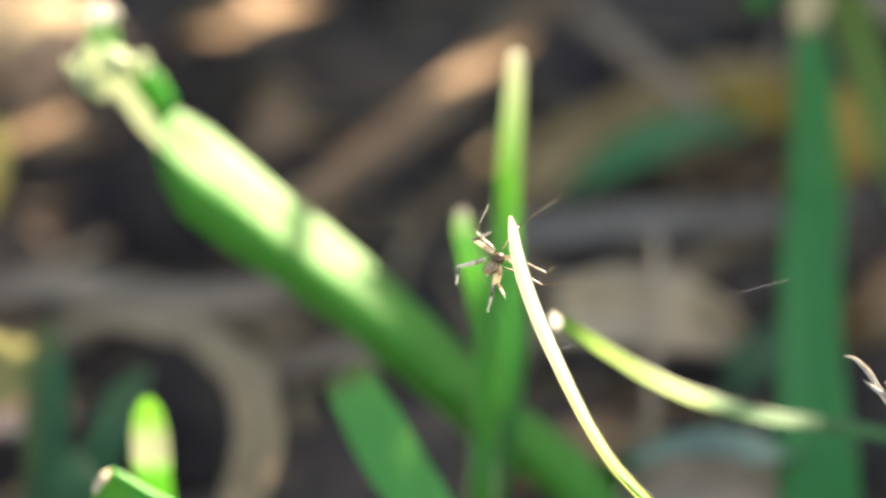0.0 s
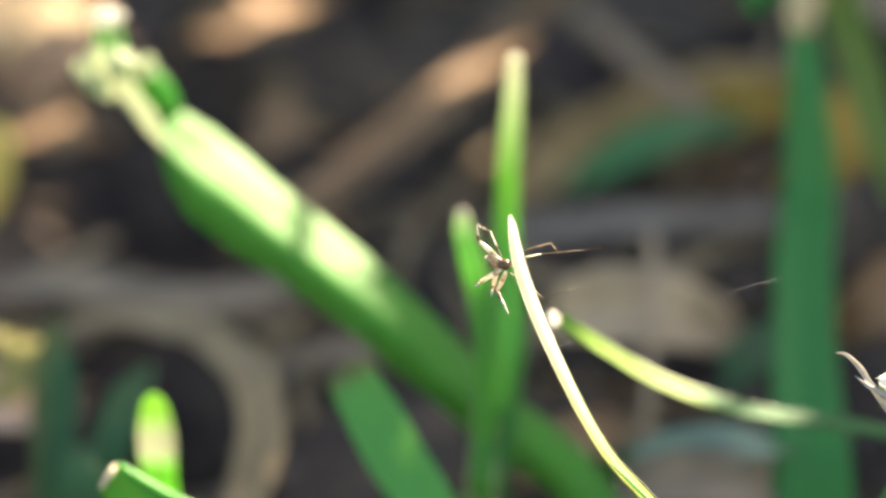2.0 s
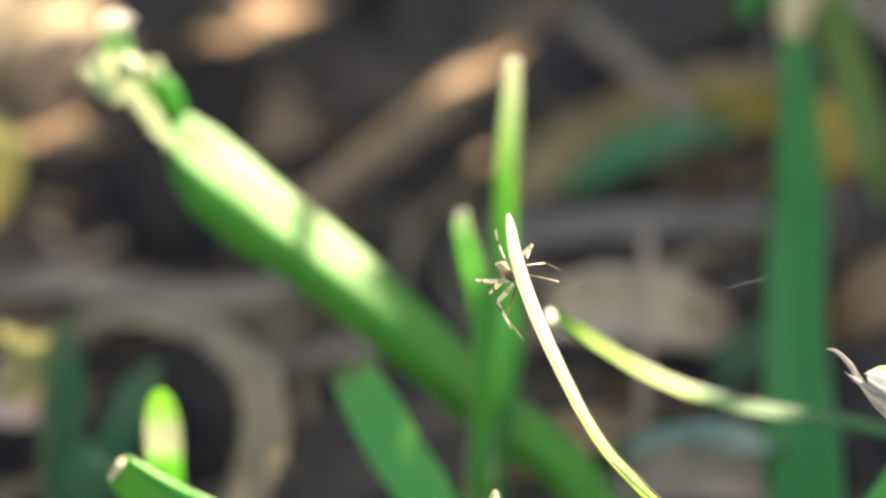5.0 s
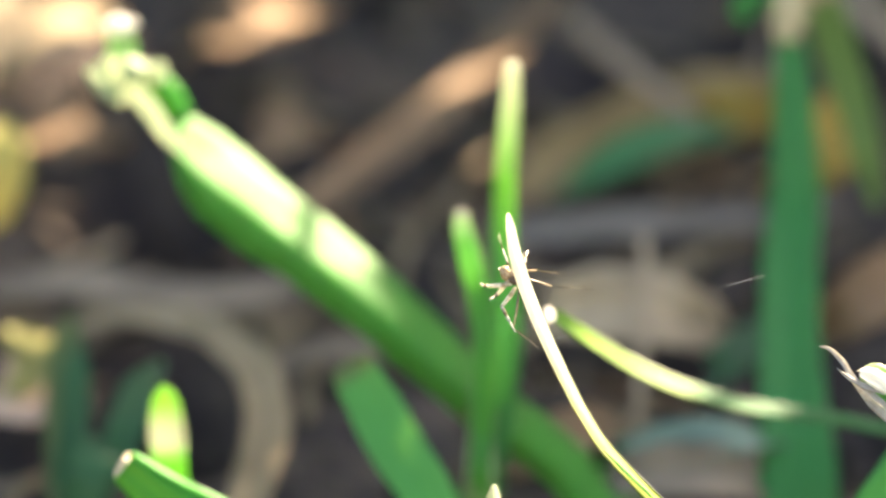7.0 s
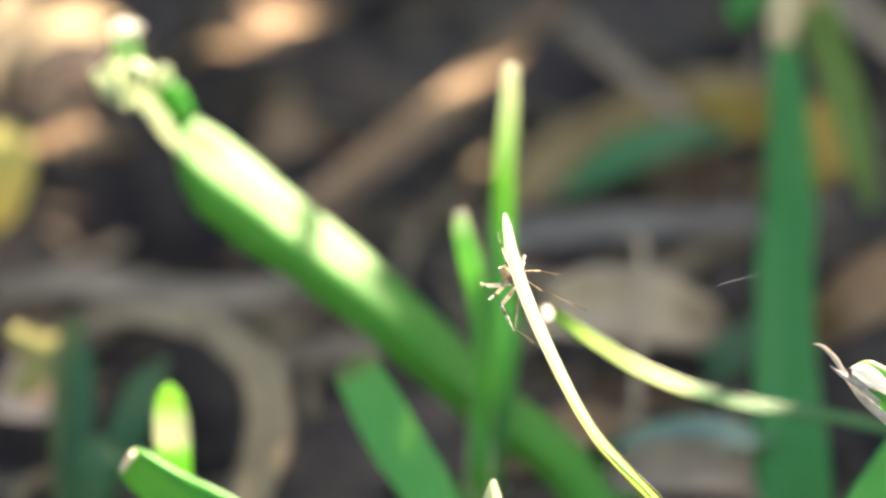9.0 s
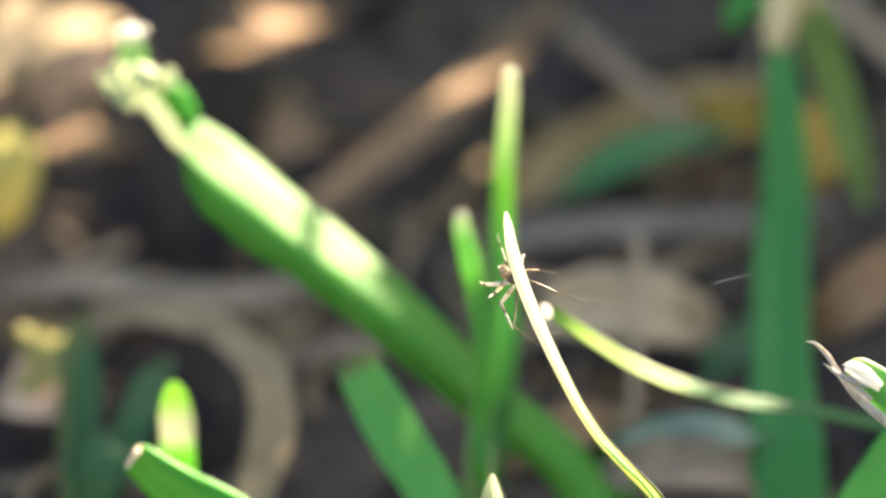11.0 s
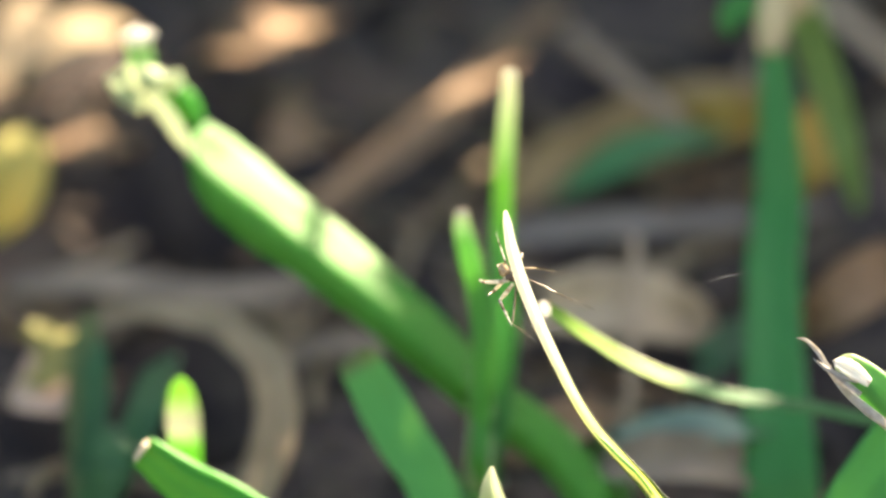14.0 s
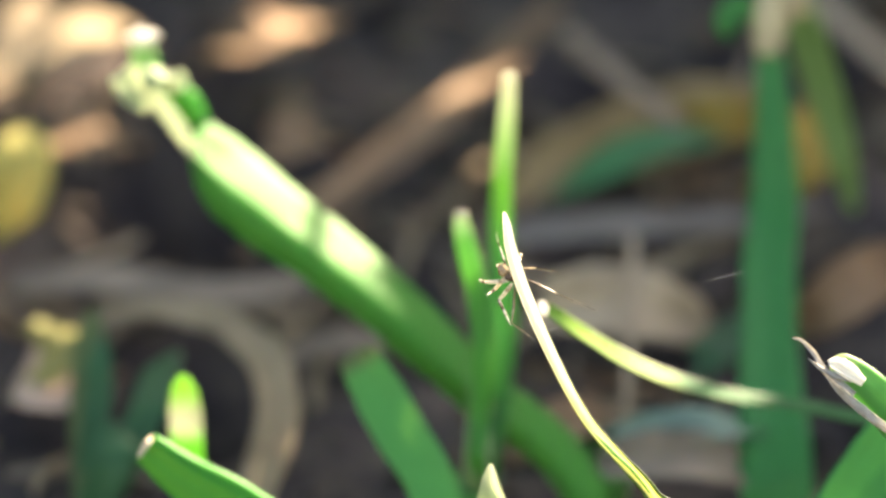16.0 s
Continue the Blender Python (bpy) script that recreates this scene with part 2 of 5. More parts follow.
def blade_mesh(bm, points, widths, facing, fold=0.25, thick=0.0002, steps=8, twist=(0, 0), wave=0.0, seed=0, ridge=0.0, crease=1.25, trim=None):
    """A leaf blade: midrib points and widths in metres, tip or root first; facing is where its upper side looks;
    fold is how deep its two halves are creased against the width; twist turns it in degrees along its length; trim narrows one of its halves."""
    line = spline(points, steps)
    n = len(line)
    wid = along(widths, n)
    foldv = along(fold if isinstance(fold, (list, tuple)) else [fold], n) if isinstance(fold, (list, tuple)) else [fold] * n
    tw = along(twist, n)
    narrow = along(trim or [1.0], n)
    uvl = bm.loops.layers.uv.verify()
    cols = 9
    rings, dist, v_at = [], 0.0, []
    for i, p in enumerate(line):
        tan = (line[min(i + 1, n - 1)] - line[max(i - 1, 0)]).normalized()
        side = tan.cross(Vector(facing)).normalized()
        nor = side.cross(tan).normalized()
        rot = Matrix.Rotation(radians(tw[i]), 3, tan)
        side, nor = rot @ side, rot @ nor
        if i:
            dist += (p - line[i - 1]).length
        v_at.append(dist)
        half = wid[i] / 2
        top, low = [], []
        for c in range(cols):
            u = c / (cols - 1) * 2 - 1
            ripple = wave * half * noise.noise(Vector((u * 1.5, dist * 180, seed)))
            edge = 1 + 0.04 * noise.noise(Vector((u * 9, dist * 260, seed + 7.3)))
            rise = foldv[i] * half * (abs(u - ridge) ** crease) + ripple
            flat = math.sqrt(max(0.02, 1 - min(0.98, foldv[i] ** 2)))
            q = p + side * (u * half * flat * edge * (narrow[i] if u > 0 else 1.0)) + nor * rise
            th = thick * (0.35 + 0.65 * (1 - abs(u) ** 2)) + thick * 1.0 * math.exp(-(u / 0.13) ** 2)
            top.append(bm.verts.new(q + nor * thick * 0.1))
            low.append(bm.verts.new(q - nor * th))
        rings.append((top, low))
    for i in range(n - 1):
        (ta, la), (tb, lb) = rings[i], rings[i + 1]
        for c in range(cols - 1):
            for quad in ((ta[c], ta[c + 1], tb[c + 1], tb[c]), (la[c + 1], la[c], lb[c], lb[c + 1])):
                fc = bm.faces.new(quad)
                fc.smooth = True
                for lo in fc.loops:
                    r = i if lo.vert in ta or lo.vert in la else i + 1
                    row = rings[r][0] if lo.vert in rings[r][0] else rings[r][1]
                    lo[uvl].uv = ((row.index(lo.vert) / (cols - 1) - 0.5) * wid[r] * 1000, v_at[r] * 1000)
        for a, b, c, d in ((ta[0], tb[0], lb[0], la[0]), (ta[-1], la[-1], lb[-1], tb[-1])):
            bm.faces.new((a, b, c, d))
    for ring in (rings[0], rings[-1]):
        for c in range(cols - 1):
            quad = (ring[0][c], ring[1][c], ring[1][c + 1], ring[0][c + 1])
            bm.faces.new(quad if ring is rings[0] else quad[::-1])
    return bm


def tube_mesh(bm, points, radii, steps=6, sides=8, lump=0.0, seed=0):
    """A round tapering rod along a smooth curve, closed at both ends."""
    line = spline(points, steps)
    n = len(line)
    rad = along(radii, n)
    ref = Vector((0.31, 0.2, 0.93))
    rings = []
    for i, p in enumerate(line):
        tan = (line[min(i + 1, n - 1)] - line[max(i - 1, 0)]).normalized()
        a = tan.cross(ref).normalized()
        b = tan.cross(a)
        ring = []
        for s in range(sides):
            ang = 2 * math.pi * s / sides
            r = rad[i] * (1 + lump * noise.noise(Vector((math.cos(ang) * 2, math.sin(ang) * 2 + seed, i * 0.7))))
            ring.append(bm.verts.new(p + (a * math.cos(ang) + b * math.sin(ang)) * r))
        rings.append(ring)
    for r0, r1 in zip(rings, rings[1:]):
        for s in range(sides):
            fc = bm.faces.new((r0[s], r0[(s + 1) % sides], r1[(s + 1) % sides], r1[s]))
            fc.smooth = True
    bm.faces.new(rings[0][::-1])
    bm.faces.new(rings[-1])
    return bm


def ball(bm, centre, size, turn=0.0):
    made = bmesh.ops.create_uvsphere(bm, u_segments=16, v_segments=10, radius=1.0)["verts"]
    for v in made:
        v.co = Vector((v.co.x * size[0], v.co.y * size[1], v.co.z * size[2])) + Vector(centre)
    for f in bm.faces:
        f.smooth = True
    return bm


def part(name, bm, material, parent=None, label=""):
    """Links a bmesh as one mesh object, under a thing or a part where one is given."""
    bmesh.ops.recalc_face_normals(bm, faces=bm.faces)
    me = bpy.data.meshes.new(name)
    bm.to_mesh(me)
    bm.free()
    for m in material if isinstance(material, (list, tuple)) else (material,):
        me.materials.append(m)
    ob = new(name, me)
    if parent:
        ob.parent = parent
    return tagged(ob, label)


def thing(name, label, category, group="", kind="", at=(0, 0, 0)):
    ob = new(name)
    ob.empty_display_size = 0.005
    ob.location = at
    return tagged(ob, label, category, group, kind)


serial = count(1)


def blade(parent, points, widths, facing, material, name="leaf_blade", label="", **how):
    return part(name, blade_mesh(bmesh.new(), points, widths, facing, seed=next(serial) * 1.7, **how), material, parent, label)


MM = 0.001
RIDGE = 0.36


def cap(parent, tip, way, width, length, facing, fold, material=None, label="dried straw-coloured leaf end"):
    """The withered end of a cut blade: a short ragged piece that goes on from its tip."""
    way = Vector(way).normalized()
    tip = Vector(tip)
    pts = [tip - way * length * 0.5, tip, tip + way * length * 0.6, tip + way * length]
    f = fold[0] if isinstance(fold, (list, tuple)) else fold
    return part("dried_end", blade_mesh(bmesh.new(), pts, [width * 1.0, width * 1.01, width * 0.85, width * 0.3], facing, fold=f, thick=0.00022, steps=4, wave=0.3, seed=next(serial)), material or DRY, parent, label)




# ---- ground ----
HOLLOWS = (((-0.0227, 0.0561, 0.0000), 0.0060, 0.020), ((0.0151, 0.0863, 0.0000), 0.0050, 0.014), ((0.0189, 0.0858, 0.0000), 0.0050, 0.012), ((-0.0246, 0.0896, -0.0000), 0.0080, 0.014), ((-0.0091, 0.0816, 0.0000), 0.0060, 0.012), ((0.0235, 0.1212, 0.0000), 0.0080, 0.014), ((0.0455, 0.1290, 0.0), 0.0060, 0.018), ((0.0185, 0.1340, 0.0), 0.0080, 0.014), ((-0.0280, 0.1020, 0.0), 0.0070, 0.016))


def soil_z(x, y):
    """Height of the soil: lumps, and hollows between the litter."""
    p = Vector((x, y, 0))
    z = 0.006 * noise.noise(p * 30) + 0.0035 * noise.noise(p * 95) + 0.0016 * noise.noise(p * 260)
    for (hx, hy, _), wide, deep in HOLLOWS:
        z -= deep * math.exp(-((x - hx) ** 2 + (y - hy) ** 2) / wide ** 2)
    return z


def ground():
    """One sheet of soil: fine and lumpy near the plants, coarse towards the horizon."""
    near = np.linspace(-0.16, 0.16, 150)
    far = np.array([0.2, 0.3, 0.5, 1, 2, 5, 12, 30, 80, 250, 900])
    axis = np.concatenate([-far[::-1], near, far])
    bm = bmesh.new()
    grid = []
    for y in axis:
        row = []
        for x in axis:
            d = max(abs(x), abs(y))
            calm = 1.0 if d < 0.15 else max(0.0, 1 - (d - 0.15) / 0.5)
            row.append(bm.verts.new((x, y + 0.08, soil_z(x, y + 0.08) * calm - 0.002)))
        grid.append(row)
    for a, b in zip(grid, grid[1:]):
        for i in range(len(a) - 1):
            bm.faces.new((a[i], a[i + 1], b[i + 1], b[i])).smooth = True
    return tagged(part("ground", bm, EARTH), "dark crumbly soil under the grass", "ground", kind="structure")


ground()


# ---- the grass plant behind the spider ----
def grass_plant():
    plant = thing("grass_plant", "fresh green grass plant with trimmed sunlit blades", "grass plant", at=(0.00388, 0.04544, 0.00000))
    off = Vector(plant.location)

    def local(*pts):
        return [Vector(p) - off for p in pts]
    # long leaning leaf, creased along its midrib
    blade(plant, local((-0.02155, 0.04285, 0.03250), (-0.01945, 0.04197, 0.03100), (-0.01720, 0.04107, 0.02937), (-0.01360, 0.03972, 0.02698), (-0.00760, 0.03757, 0.02309), (-0.00177, 0.03523, 0.01867), (0.00407, 0.03363, 0.01333), (0.00956, 0.03259, 0.00907), (0.01429, 0.03167, 0.00269), (0.01314, 0.04980, 0.00133), (0.00497, 0.04544, -0.00200)),
          [7.0 * MM, 8.6 * MM, 8.8 * MM, 8.0 * MM, 7.3 * MM, 6.54 * MM, 5.45 * MM, 4.80 * MM, 3.92 * MM, 3.05 * MM, 2.40 * MM], (0.08, -0.84, 0.53), MATURE, fold=[-0.6, -0.64, -0.64, -0.64, -0.6, -0.5, -0.4, -0.4], wave=0.05, ridge=RIDGE, crease=1.06, trim=[0.05, 0.62, 0.95, 1.02] + [1.0] * 7, label="broad creased green leaf, its upper half in glaring sun")
    blade(plant, local((-0.02083, 0.04324, 0.03189), (-0.02073, 0.04293, 0.03084), (-0.02028, 0.04236, 0.02953), (-0.01936, 0.04167, 0.02800), (-0.01803, 0.04108, 0.02642)),
          [0.44 * MM, 0.98 * MM, 1.31 * MM, 1.09 * MM, 0.33 * MM], (-0.2, -0.85, 0.4), MATURE, "leaf_margin", "turned-under margin of the leaf", fold=-0.3)
    # the sheath that stands out of it, pale on one side, torn and dried at its end
    blade(plant, local((-0.02286, 0.04588, 0.03637), (-0.02177, 0.04520, 0.03512), (-0.02115, 0.04500, 0.03425), (-0.02050, 0.04478, 0.03330)),
          [2.0 * MM, 2.8 * MM, 2.6 * MM, 2.0 * MM], (0.25, -0.90, 0.3), EDGED, "rolled_leaf", "rolled dark green young leaf", fold=-0.4, thick=0.0003)
    blade(plant, local((-0.02551, 0.04484, 0.03676), (-0.02406, 0.04403, 0.03522), (-0.02239, 0.04301, 0.03331), (-0.02090, 0.04228, 0.03130)),
          [1.42 * MM, 2.07 * MM, 2.0 * MM, 0.9 * MM], (-0.45, -0.88, 0.05), PALE_GREEN, "leaf_sheath", "pale sunlit leaf sheath", fold=-0.5, thick=0.0003)
    blade(plant, local((-0.02482, 0.04384, 0.03905), (-0.02498, 0.04326, 0.03842), (-0.02493, 0.04283, 0.03761), (-0.02443, 0.04272, 0.03648)), [3.05 * MM, 5.23 * MM, 5.45 * MM, 2.18 * MM], (-0.35, -0.92, 0.05), PALE_GREEN, "torn_collar", "torn pale leaf collar", fold=-0.35, wave=0.7, steps=5)
    blade(plant, local((-0.02217, 0.04441, 0.03825), (-0.02224, 0.04382, 0.03761), (-0.02259, 0.04359, 0.03671)), [0.98 * MM, 1.85 * MM, 1.20 * MM], (-0.1, -0.9, 0.3), PALE_GREEN, "torn_lobe", "small torn leaf lobe", fold=-0.4, wave=0.6, steps=5)
    blade(plant, local((-0.02543, 0.04661, 0.04008), (-0.02526, 0.04617, 0.03926), (-0.02505, 0.04569, 0.03835), (-0.02470, 0.04569, 0.03605)), [2.18 * MM, 2.29 * MM, 2.62 * MM, 1.74 * MM], (0.0, -0.9, 0.4), GREEN, "leaf_stub", fold=-0.4)
    blade(plant, local((-0.02541, 0.04688, 0.04105), (-0.02539, 0.04648, 0.04077), (-0.02539, 0.04625, 0.04033), (-0.02538, 0.04632, 0.03975)), [2.40 * MM, 3.16 * MM, 3.16 * MM, 2.51 * MM], (-0.1, -0.85, 0.4), BLEACHED, "dried_end", "dried straw-white leaf end", fold=-0.3, wave=0.6, steps=4, thick=0.0004)
    blade(plant, local((-0.02772, 0.04334, 0.03811), (-0.02687, 0.04267, 0.03732), (-0.02580, 0.04225, 0.03652), (-0.02470, 0.04241, 0.03543)), [0.33 * MM, 1.20 * MM, 1.53 * MM, 0.98 * MM], (-0.35, -0.92, 0.05), PALE_GREEN, "torn_lobe", "torn pale leaf lobe", fold=-0.15, wave=0.3, steps=5)
    # tall upright leaf, its sunlit top painted pale
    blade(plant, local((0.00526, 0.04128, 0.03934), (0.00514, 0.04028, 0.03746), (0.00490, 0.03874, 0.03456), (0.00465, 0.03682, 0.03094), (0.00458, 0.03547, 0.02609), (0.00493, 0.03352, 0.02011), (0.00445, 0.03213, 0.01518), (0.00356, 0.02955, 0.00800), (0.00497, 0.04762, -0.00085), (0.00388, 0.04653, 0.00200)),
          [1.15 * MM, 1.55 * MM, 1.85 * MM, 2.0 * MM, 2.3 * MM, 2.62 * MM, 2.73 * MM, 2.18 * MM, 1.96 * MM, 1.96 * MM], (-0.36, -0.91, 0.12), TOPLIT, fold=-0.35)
    cap(plant, Vector((0.00526, 0.04128, 0.03934)) - off, (0.02, 0.4, 0.9), 1.25 * MM, 0.35 * MM, (-0.36, -0.91, 0.12), -0.35, PALE, "pale dried leaf end")
    # short leaf
    blade(plant, local((0.00130, 0.03009, 0.03222), (0.00142, 0.02949, 0.03110), (0.00202, 0.02836, 0.02898), (0.00283, 0.02763, 0.02528), (0.00320, 0.02670, 0.02119), (0.00298, 0.02629, 0.01579), (0.00276, 0.02586, 0.01033), (0.00333, 0.04544, -0.00085), (0.00333, 0.04544, 0.00200)),
          [1.20 * MM, 1.69 * MM, 2.05 * MM, 2.1 * MM, 1.95 * MM, 1.8 * MM, 1.7 * MM, 1.7 * MM, 1.7 * MM], (-0.30, -0.90, 0.3), GREEN, fold=-0.3)
    cap(plant, Vector((0.00130, 0.03009, 0.03222)) - off, (0, 0.4, 0.9), 1.20 * MM, 0.31 * MM, (-0.30, -0.90, 0.3), -0.3, BLEACHED_FIBRE, "greyish dried leaf end")
    # cut leaf that leans away
    blade(plant, local((-0.00697, 0.02775, 0.02038), (-0.00502, 0.02618, 0.01744), (-0.00318, 0.02378, 0.01510), (-0.00095, 0.02120, 0.01243), (0.00066, 0.01749, 0.00766), (0.00208, 0.03321, 0.00566), (0.00311, 0.03115, 0.00200)),
          [3.50 * MM, 4.22 * MM, 4.33 * MM, 4.12 * MM, 3.30 * MM, 2.27 * MM, 2.06 * MM], (-0.1, -0.75, 0.65), SOFT, fold=0.15)
    cap(plant, Vector((-0.00697, 0.02775, 0.02038)) - off, (-0.3, 0.2, 0.45), 3.40 * MM, 0.52 * MM, (-0.1, -0.85, 0.5), 0.15, DULL_OLIVE, "withered dull leaf end")
    # the stem that bears them
    part("stem", tube_mesh(bmesh.new(), local((0.00329, 0.03274, 0.01865), (0.00314, 0.03097, 0.01298), (0.00290, 0.02955, 0.00800), (0.00388, 0.04762, -0.00085), (0.00388, 0.04544, -0.00200)), [0.76 * MM, 1.09 * MM, 1.20 * MM, 1.42 * MM, 1.64 * MM]), GREEN, plant)
    return plant


grass_plant()


# ---- the blade on which the spider sits ----
BLADE_FOOT = Vector((0.0165, 0.004, 0.0))


def perch():
    b = thing("grass_shoot", "narrow pale grass shoot, sun glare put into its colour, spider's perch", "grass shoot", at=BLADE_FOOT)
    pts = [Vector(p) - BLADE_FOOT for p in ((0.00421, 0.00094, 0.04677), (0.00439, 0.00051, 0.04596), (0.00470, -0.00031, 0.04441), (0.00547, -0.00147, 0.04224), (0.00663, -0.00278, 0.03977), (0.00803, -0.00418, 0.03713), (0.00935, -0.00491, 0.03471), (0.01078, -0.00547, 0.03258), (0.01283, -0.00651, 0.03062), (0.01501, -0.00676, 0.02803), (0.01707, -0.00684, 0.02361), (0.0165, 0.004, -0.002))]
    blade(b, pts, [0.20 * MM, 0.62 * MM, 0.88 * MM, 0.92 * MM, 0.92 * MM, 0.88 * MM, 0.88 * MM, 0.92 * MM, 1.0 * MM, 1.3 * MM, 1.4 * MM, 1.4 * MM], (-0.15, -0.90, 0.40), PERCH, fold=[0.2, 0.2, 0.25, 0.3, 0.5, 0.5])
    for line, thick in ((((0.01050, -0.00692, 0.03326), (0.01133, -0.00745, 0.03269), (0.01223, -0.00788, 0.03189), (0.01351, -0.00827, 0.03073), (0.01478, -0.00830, 0.02897)), 0.12),):
        part("rolled_margin", tube_mesh(bmesh.new(), [Vector(p) - BLADE_FOOT for p in line], [thick * 0.3 * MM, thick * MM, thick * MM, thick * 0.7 * MM], sides=6), DEEP, b, "green rolled edge of the leaf")
    return b


perch_blade = perch()


# ---- other blades ----
def shoot(label, pts, widths, facing, material, end=None, group="grass shoots", **how):
    foot = Vector((pts[-1][0], pts[-1][1], 0.0))
    b = thing("grass_shoot", label, "grass shoot", group, at=foot)
    loc = [Vector(p) - foot for p in pts]
    blade(b, loc, widths, facing, material, **how)
    if end:
        cap(b, loc[0], loc[0] - loc[1], widths[0], end, facing, how.get("fold", 0.25))
    return b


arch = shoot("arching green grass blade with a dried white tip", [(0.00796, 0.01473, 0.03187), (0.01071, 0.01707, 0.02848), (0.01431, 0.01881, 0.02505), (0.01871, 0.01985, 0.02247), (0.02463, 0.02207, 0.01974), (0.03134, 0.02444, 0.01731), (0.03811, 0.02508, 0.01399), (0.03820, 0.02558, 0.00343), (0.04032, 0.02558, -0.00200)],
      [1.0 * MM, 1.75 * MM, 2.3 * MM, 2.2 * MM, 1.85 * MM, 1.7 * MM, 1.59 * MM, 1.70 * MM, 1.70 * MM], (0.34, -0.17, 0.92), ARCHED, fold=0.22, ridge=-0.3, crease=1.25, twist=(50, 14, 0, 0, 0, 0, 0, 0))
knob = ball(bmesh.new(), (0, 0, 0), (0.45 * MM, 0.44 * MM, 0.60 * MM))
for v in knob.verts:
    v.co *= 1 + 0.35 * noise.noise(v.co * 1800)
    v.co += Vector((0.00754, 0.01406, 0.03224)) - arch.location
part("dried_end", knob, BLEACHED, arch, "dried white curled tip")
shoot("broad green grass blade with a cut straw-coloured end", [(-0.02265, 0.00981, 0.02251), (-0.01968, 0.00884, 0.02058), (-0.01533, 0.00779, 0.01850), (-0.01058, 0.00694, 0.01448), (-0.00799, 0.00538, 0.00670), (-0.01065, 0.02784, -0.00200)],
      [2.57 * MM, 3.64 * MM, 4.07 * MM, 4.07 * MM, 3.42 * MM, 2.78 * MM], (0.05, -0.5, 0.86), EDGED, end=0.32 * MM, fold=-0.5, ridge=-0.74)
shoot("small upright grass blade, sun glow painted into its middle", [(-0.02127, 0.02753, 0.01867), (-0.02119, 0.02707, 0.01781), (-0.02111, 0.02625, 0.01626), (-0.02098, 0.02536, 0.01458), (-0.02078, 0.02494, 0.01158), (-0.01984, 0.02158, 0.00305), (-0.01869, 0.04393, -0.00200)],
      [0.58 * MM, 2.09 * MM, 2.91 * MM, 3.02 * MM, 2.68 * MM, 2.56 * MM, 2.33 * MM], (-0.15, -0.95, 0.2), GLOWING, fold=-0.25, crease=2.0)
# pale end is sun glare, put into the colour
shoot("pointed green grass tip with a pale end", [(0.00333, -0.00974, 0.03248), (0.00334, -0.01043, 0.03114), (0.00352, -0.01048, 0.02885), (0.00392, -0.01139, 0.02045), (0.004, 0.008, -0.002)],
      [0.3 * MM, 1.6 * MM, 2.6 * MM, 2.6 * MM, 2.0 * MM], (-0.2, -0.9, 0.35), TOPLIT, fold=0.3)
shoot("broad bright green grass blade leaning outward", [(0.04092, 0.01639, 0.03048), (0.03744, 0.01379, 0.02539), (0.03398, 0.01139, 0.02071), (0.03137, 0.00959, 0.01719), (0.02888, 0.00771, 0.01114), (0.02573, 0.02570, -0.00200)],
      [2.14 * MM, 4.28 * MM, 5.14 * MM, 5.14 * MM, 4.71 * MM, 3.64 * MM], (-0.3, -0.85, 0.4), DEEP, fold=0.3)


def bent_grass():
    foot = Vector((0.0288, 0.0345, 0.0))
    b = thing("grass_plant", "tall dark green grass blade bent over at a dry kink", "grass plant", at=foot)

    def local(*pts):
        return [Vector(p) - foot for p in pts]
    blade(b, local((0.02912, 0.06670, 0.03131), (0.02939, 0.06543, 0.02891), (0.02966, 0.06289, 0.02413), (0.02975, 0.05971, 0.01816), (0.02910, 0.05530, 0.01500), (0.02879, 0.05056, 0.01250), (0.02857, 0.04640, 0.01050), (0.02850, 0.04238, 0.00850), (0.02854, 0.03849, 0.00650), (0.02869, 0.03550, 0.00350), foot - Vector((0, 0, 0.002))),
          [2.12 * MM, 2.86 * MM, 3.71 * MM, 4.5 * MM, 4.8 * MM, 4.9 * MM, 5.2 * MM, 5.8 * MM, 6.4 * MM, 6.4 * MM, 5.4 * MM], (-0.1, -0.9, 0.4), DEEP, fold=0.25)
    blade(b, local((0.03075, 0.06820, 0.03550), (0.03190, 0.06880, 0.03330), (0.03340, 0.07015, 0.02876), (0.03542, 0.07066, 0.02295), (0.03698, 0.07017, 0.01750), (0.03842, 0.07103, 0.01235)),
          [3.39 * MM, 3.39 * MM, 3.60 * MM, 3.39 * MM, 2.76 * MM, 1.06 * MM], (0.2, -0.95, 0.2), OLIVE, "bent_leaf", "dull olive leaf hanging from the kink", fold=0.2)
    blade(b, local((0.02876, 0.06725, 0.03235), (0.02686, 0.06725, 0.03461), (0.02560, 0.06700, 0.03413), (0.02528, 0.06689, 0.03281), (0.02560, 0.06692, 0.03171)), [1.70 * MM, 2.12 * MM, 2.33 * MM, 1.91 * MM, 0.53 * MM], (-0.1, -0.9, 0.4), DEEP, "leaf_lobe", "short torn green lobe", fold=0.2)
    part("kink", tube_mesh(bmesh.new(), local((0.02895, 0.06580, 0.03050), (0.02920, 0.06680, 0.03300), (0.02985, 0.06770, 0.03520), (0.03080, 0.06820, 0.03560), (0.03160, 0.06840, 0.03340)), [1.0 * MM, 1.6 * MM, 1.8 * MM, 1.7 * MM, 1.2 * MM], lump=0.4), KINK, b, "dry straw-coloured kink")
    return b


bent_grass()


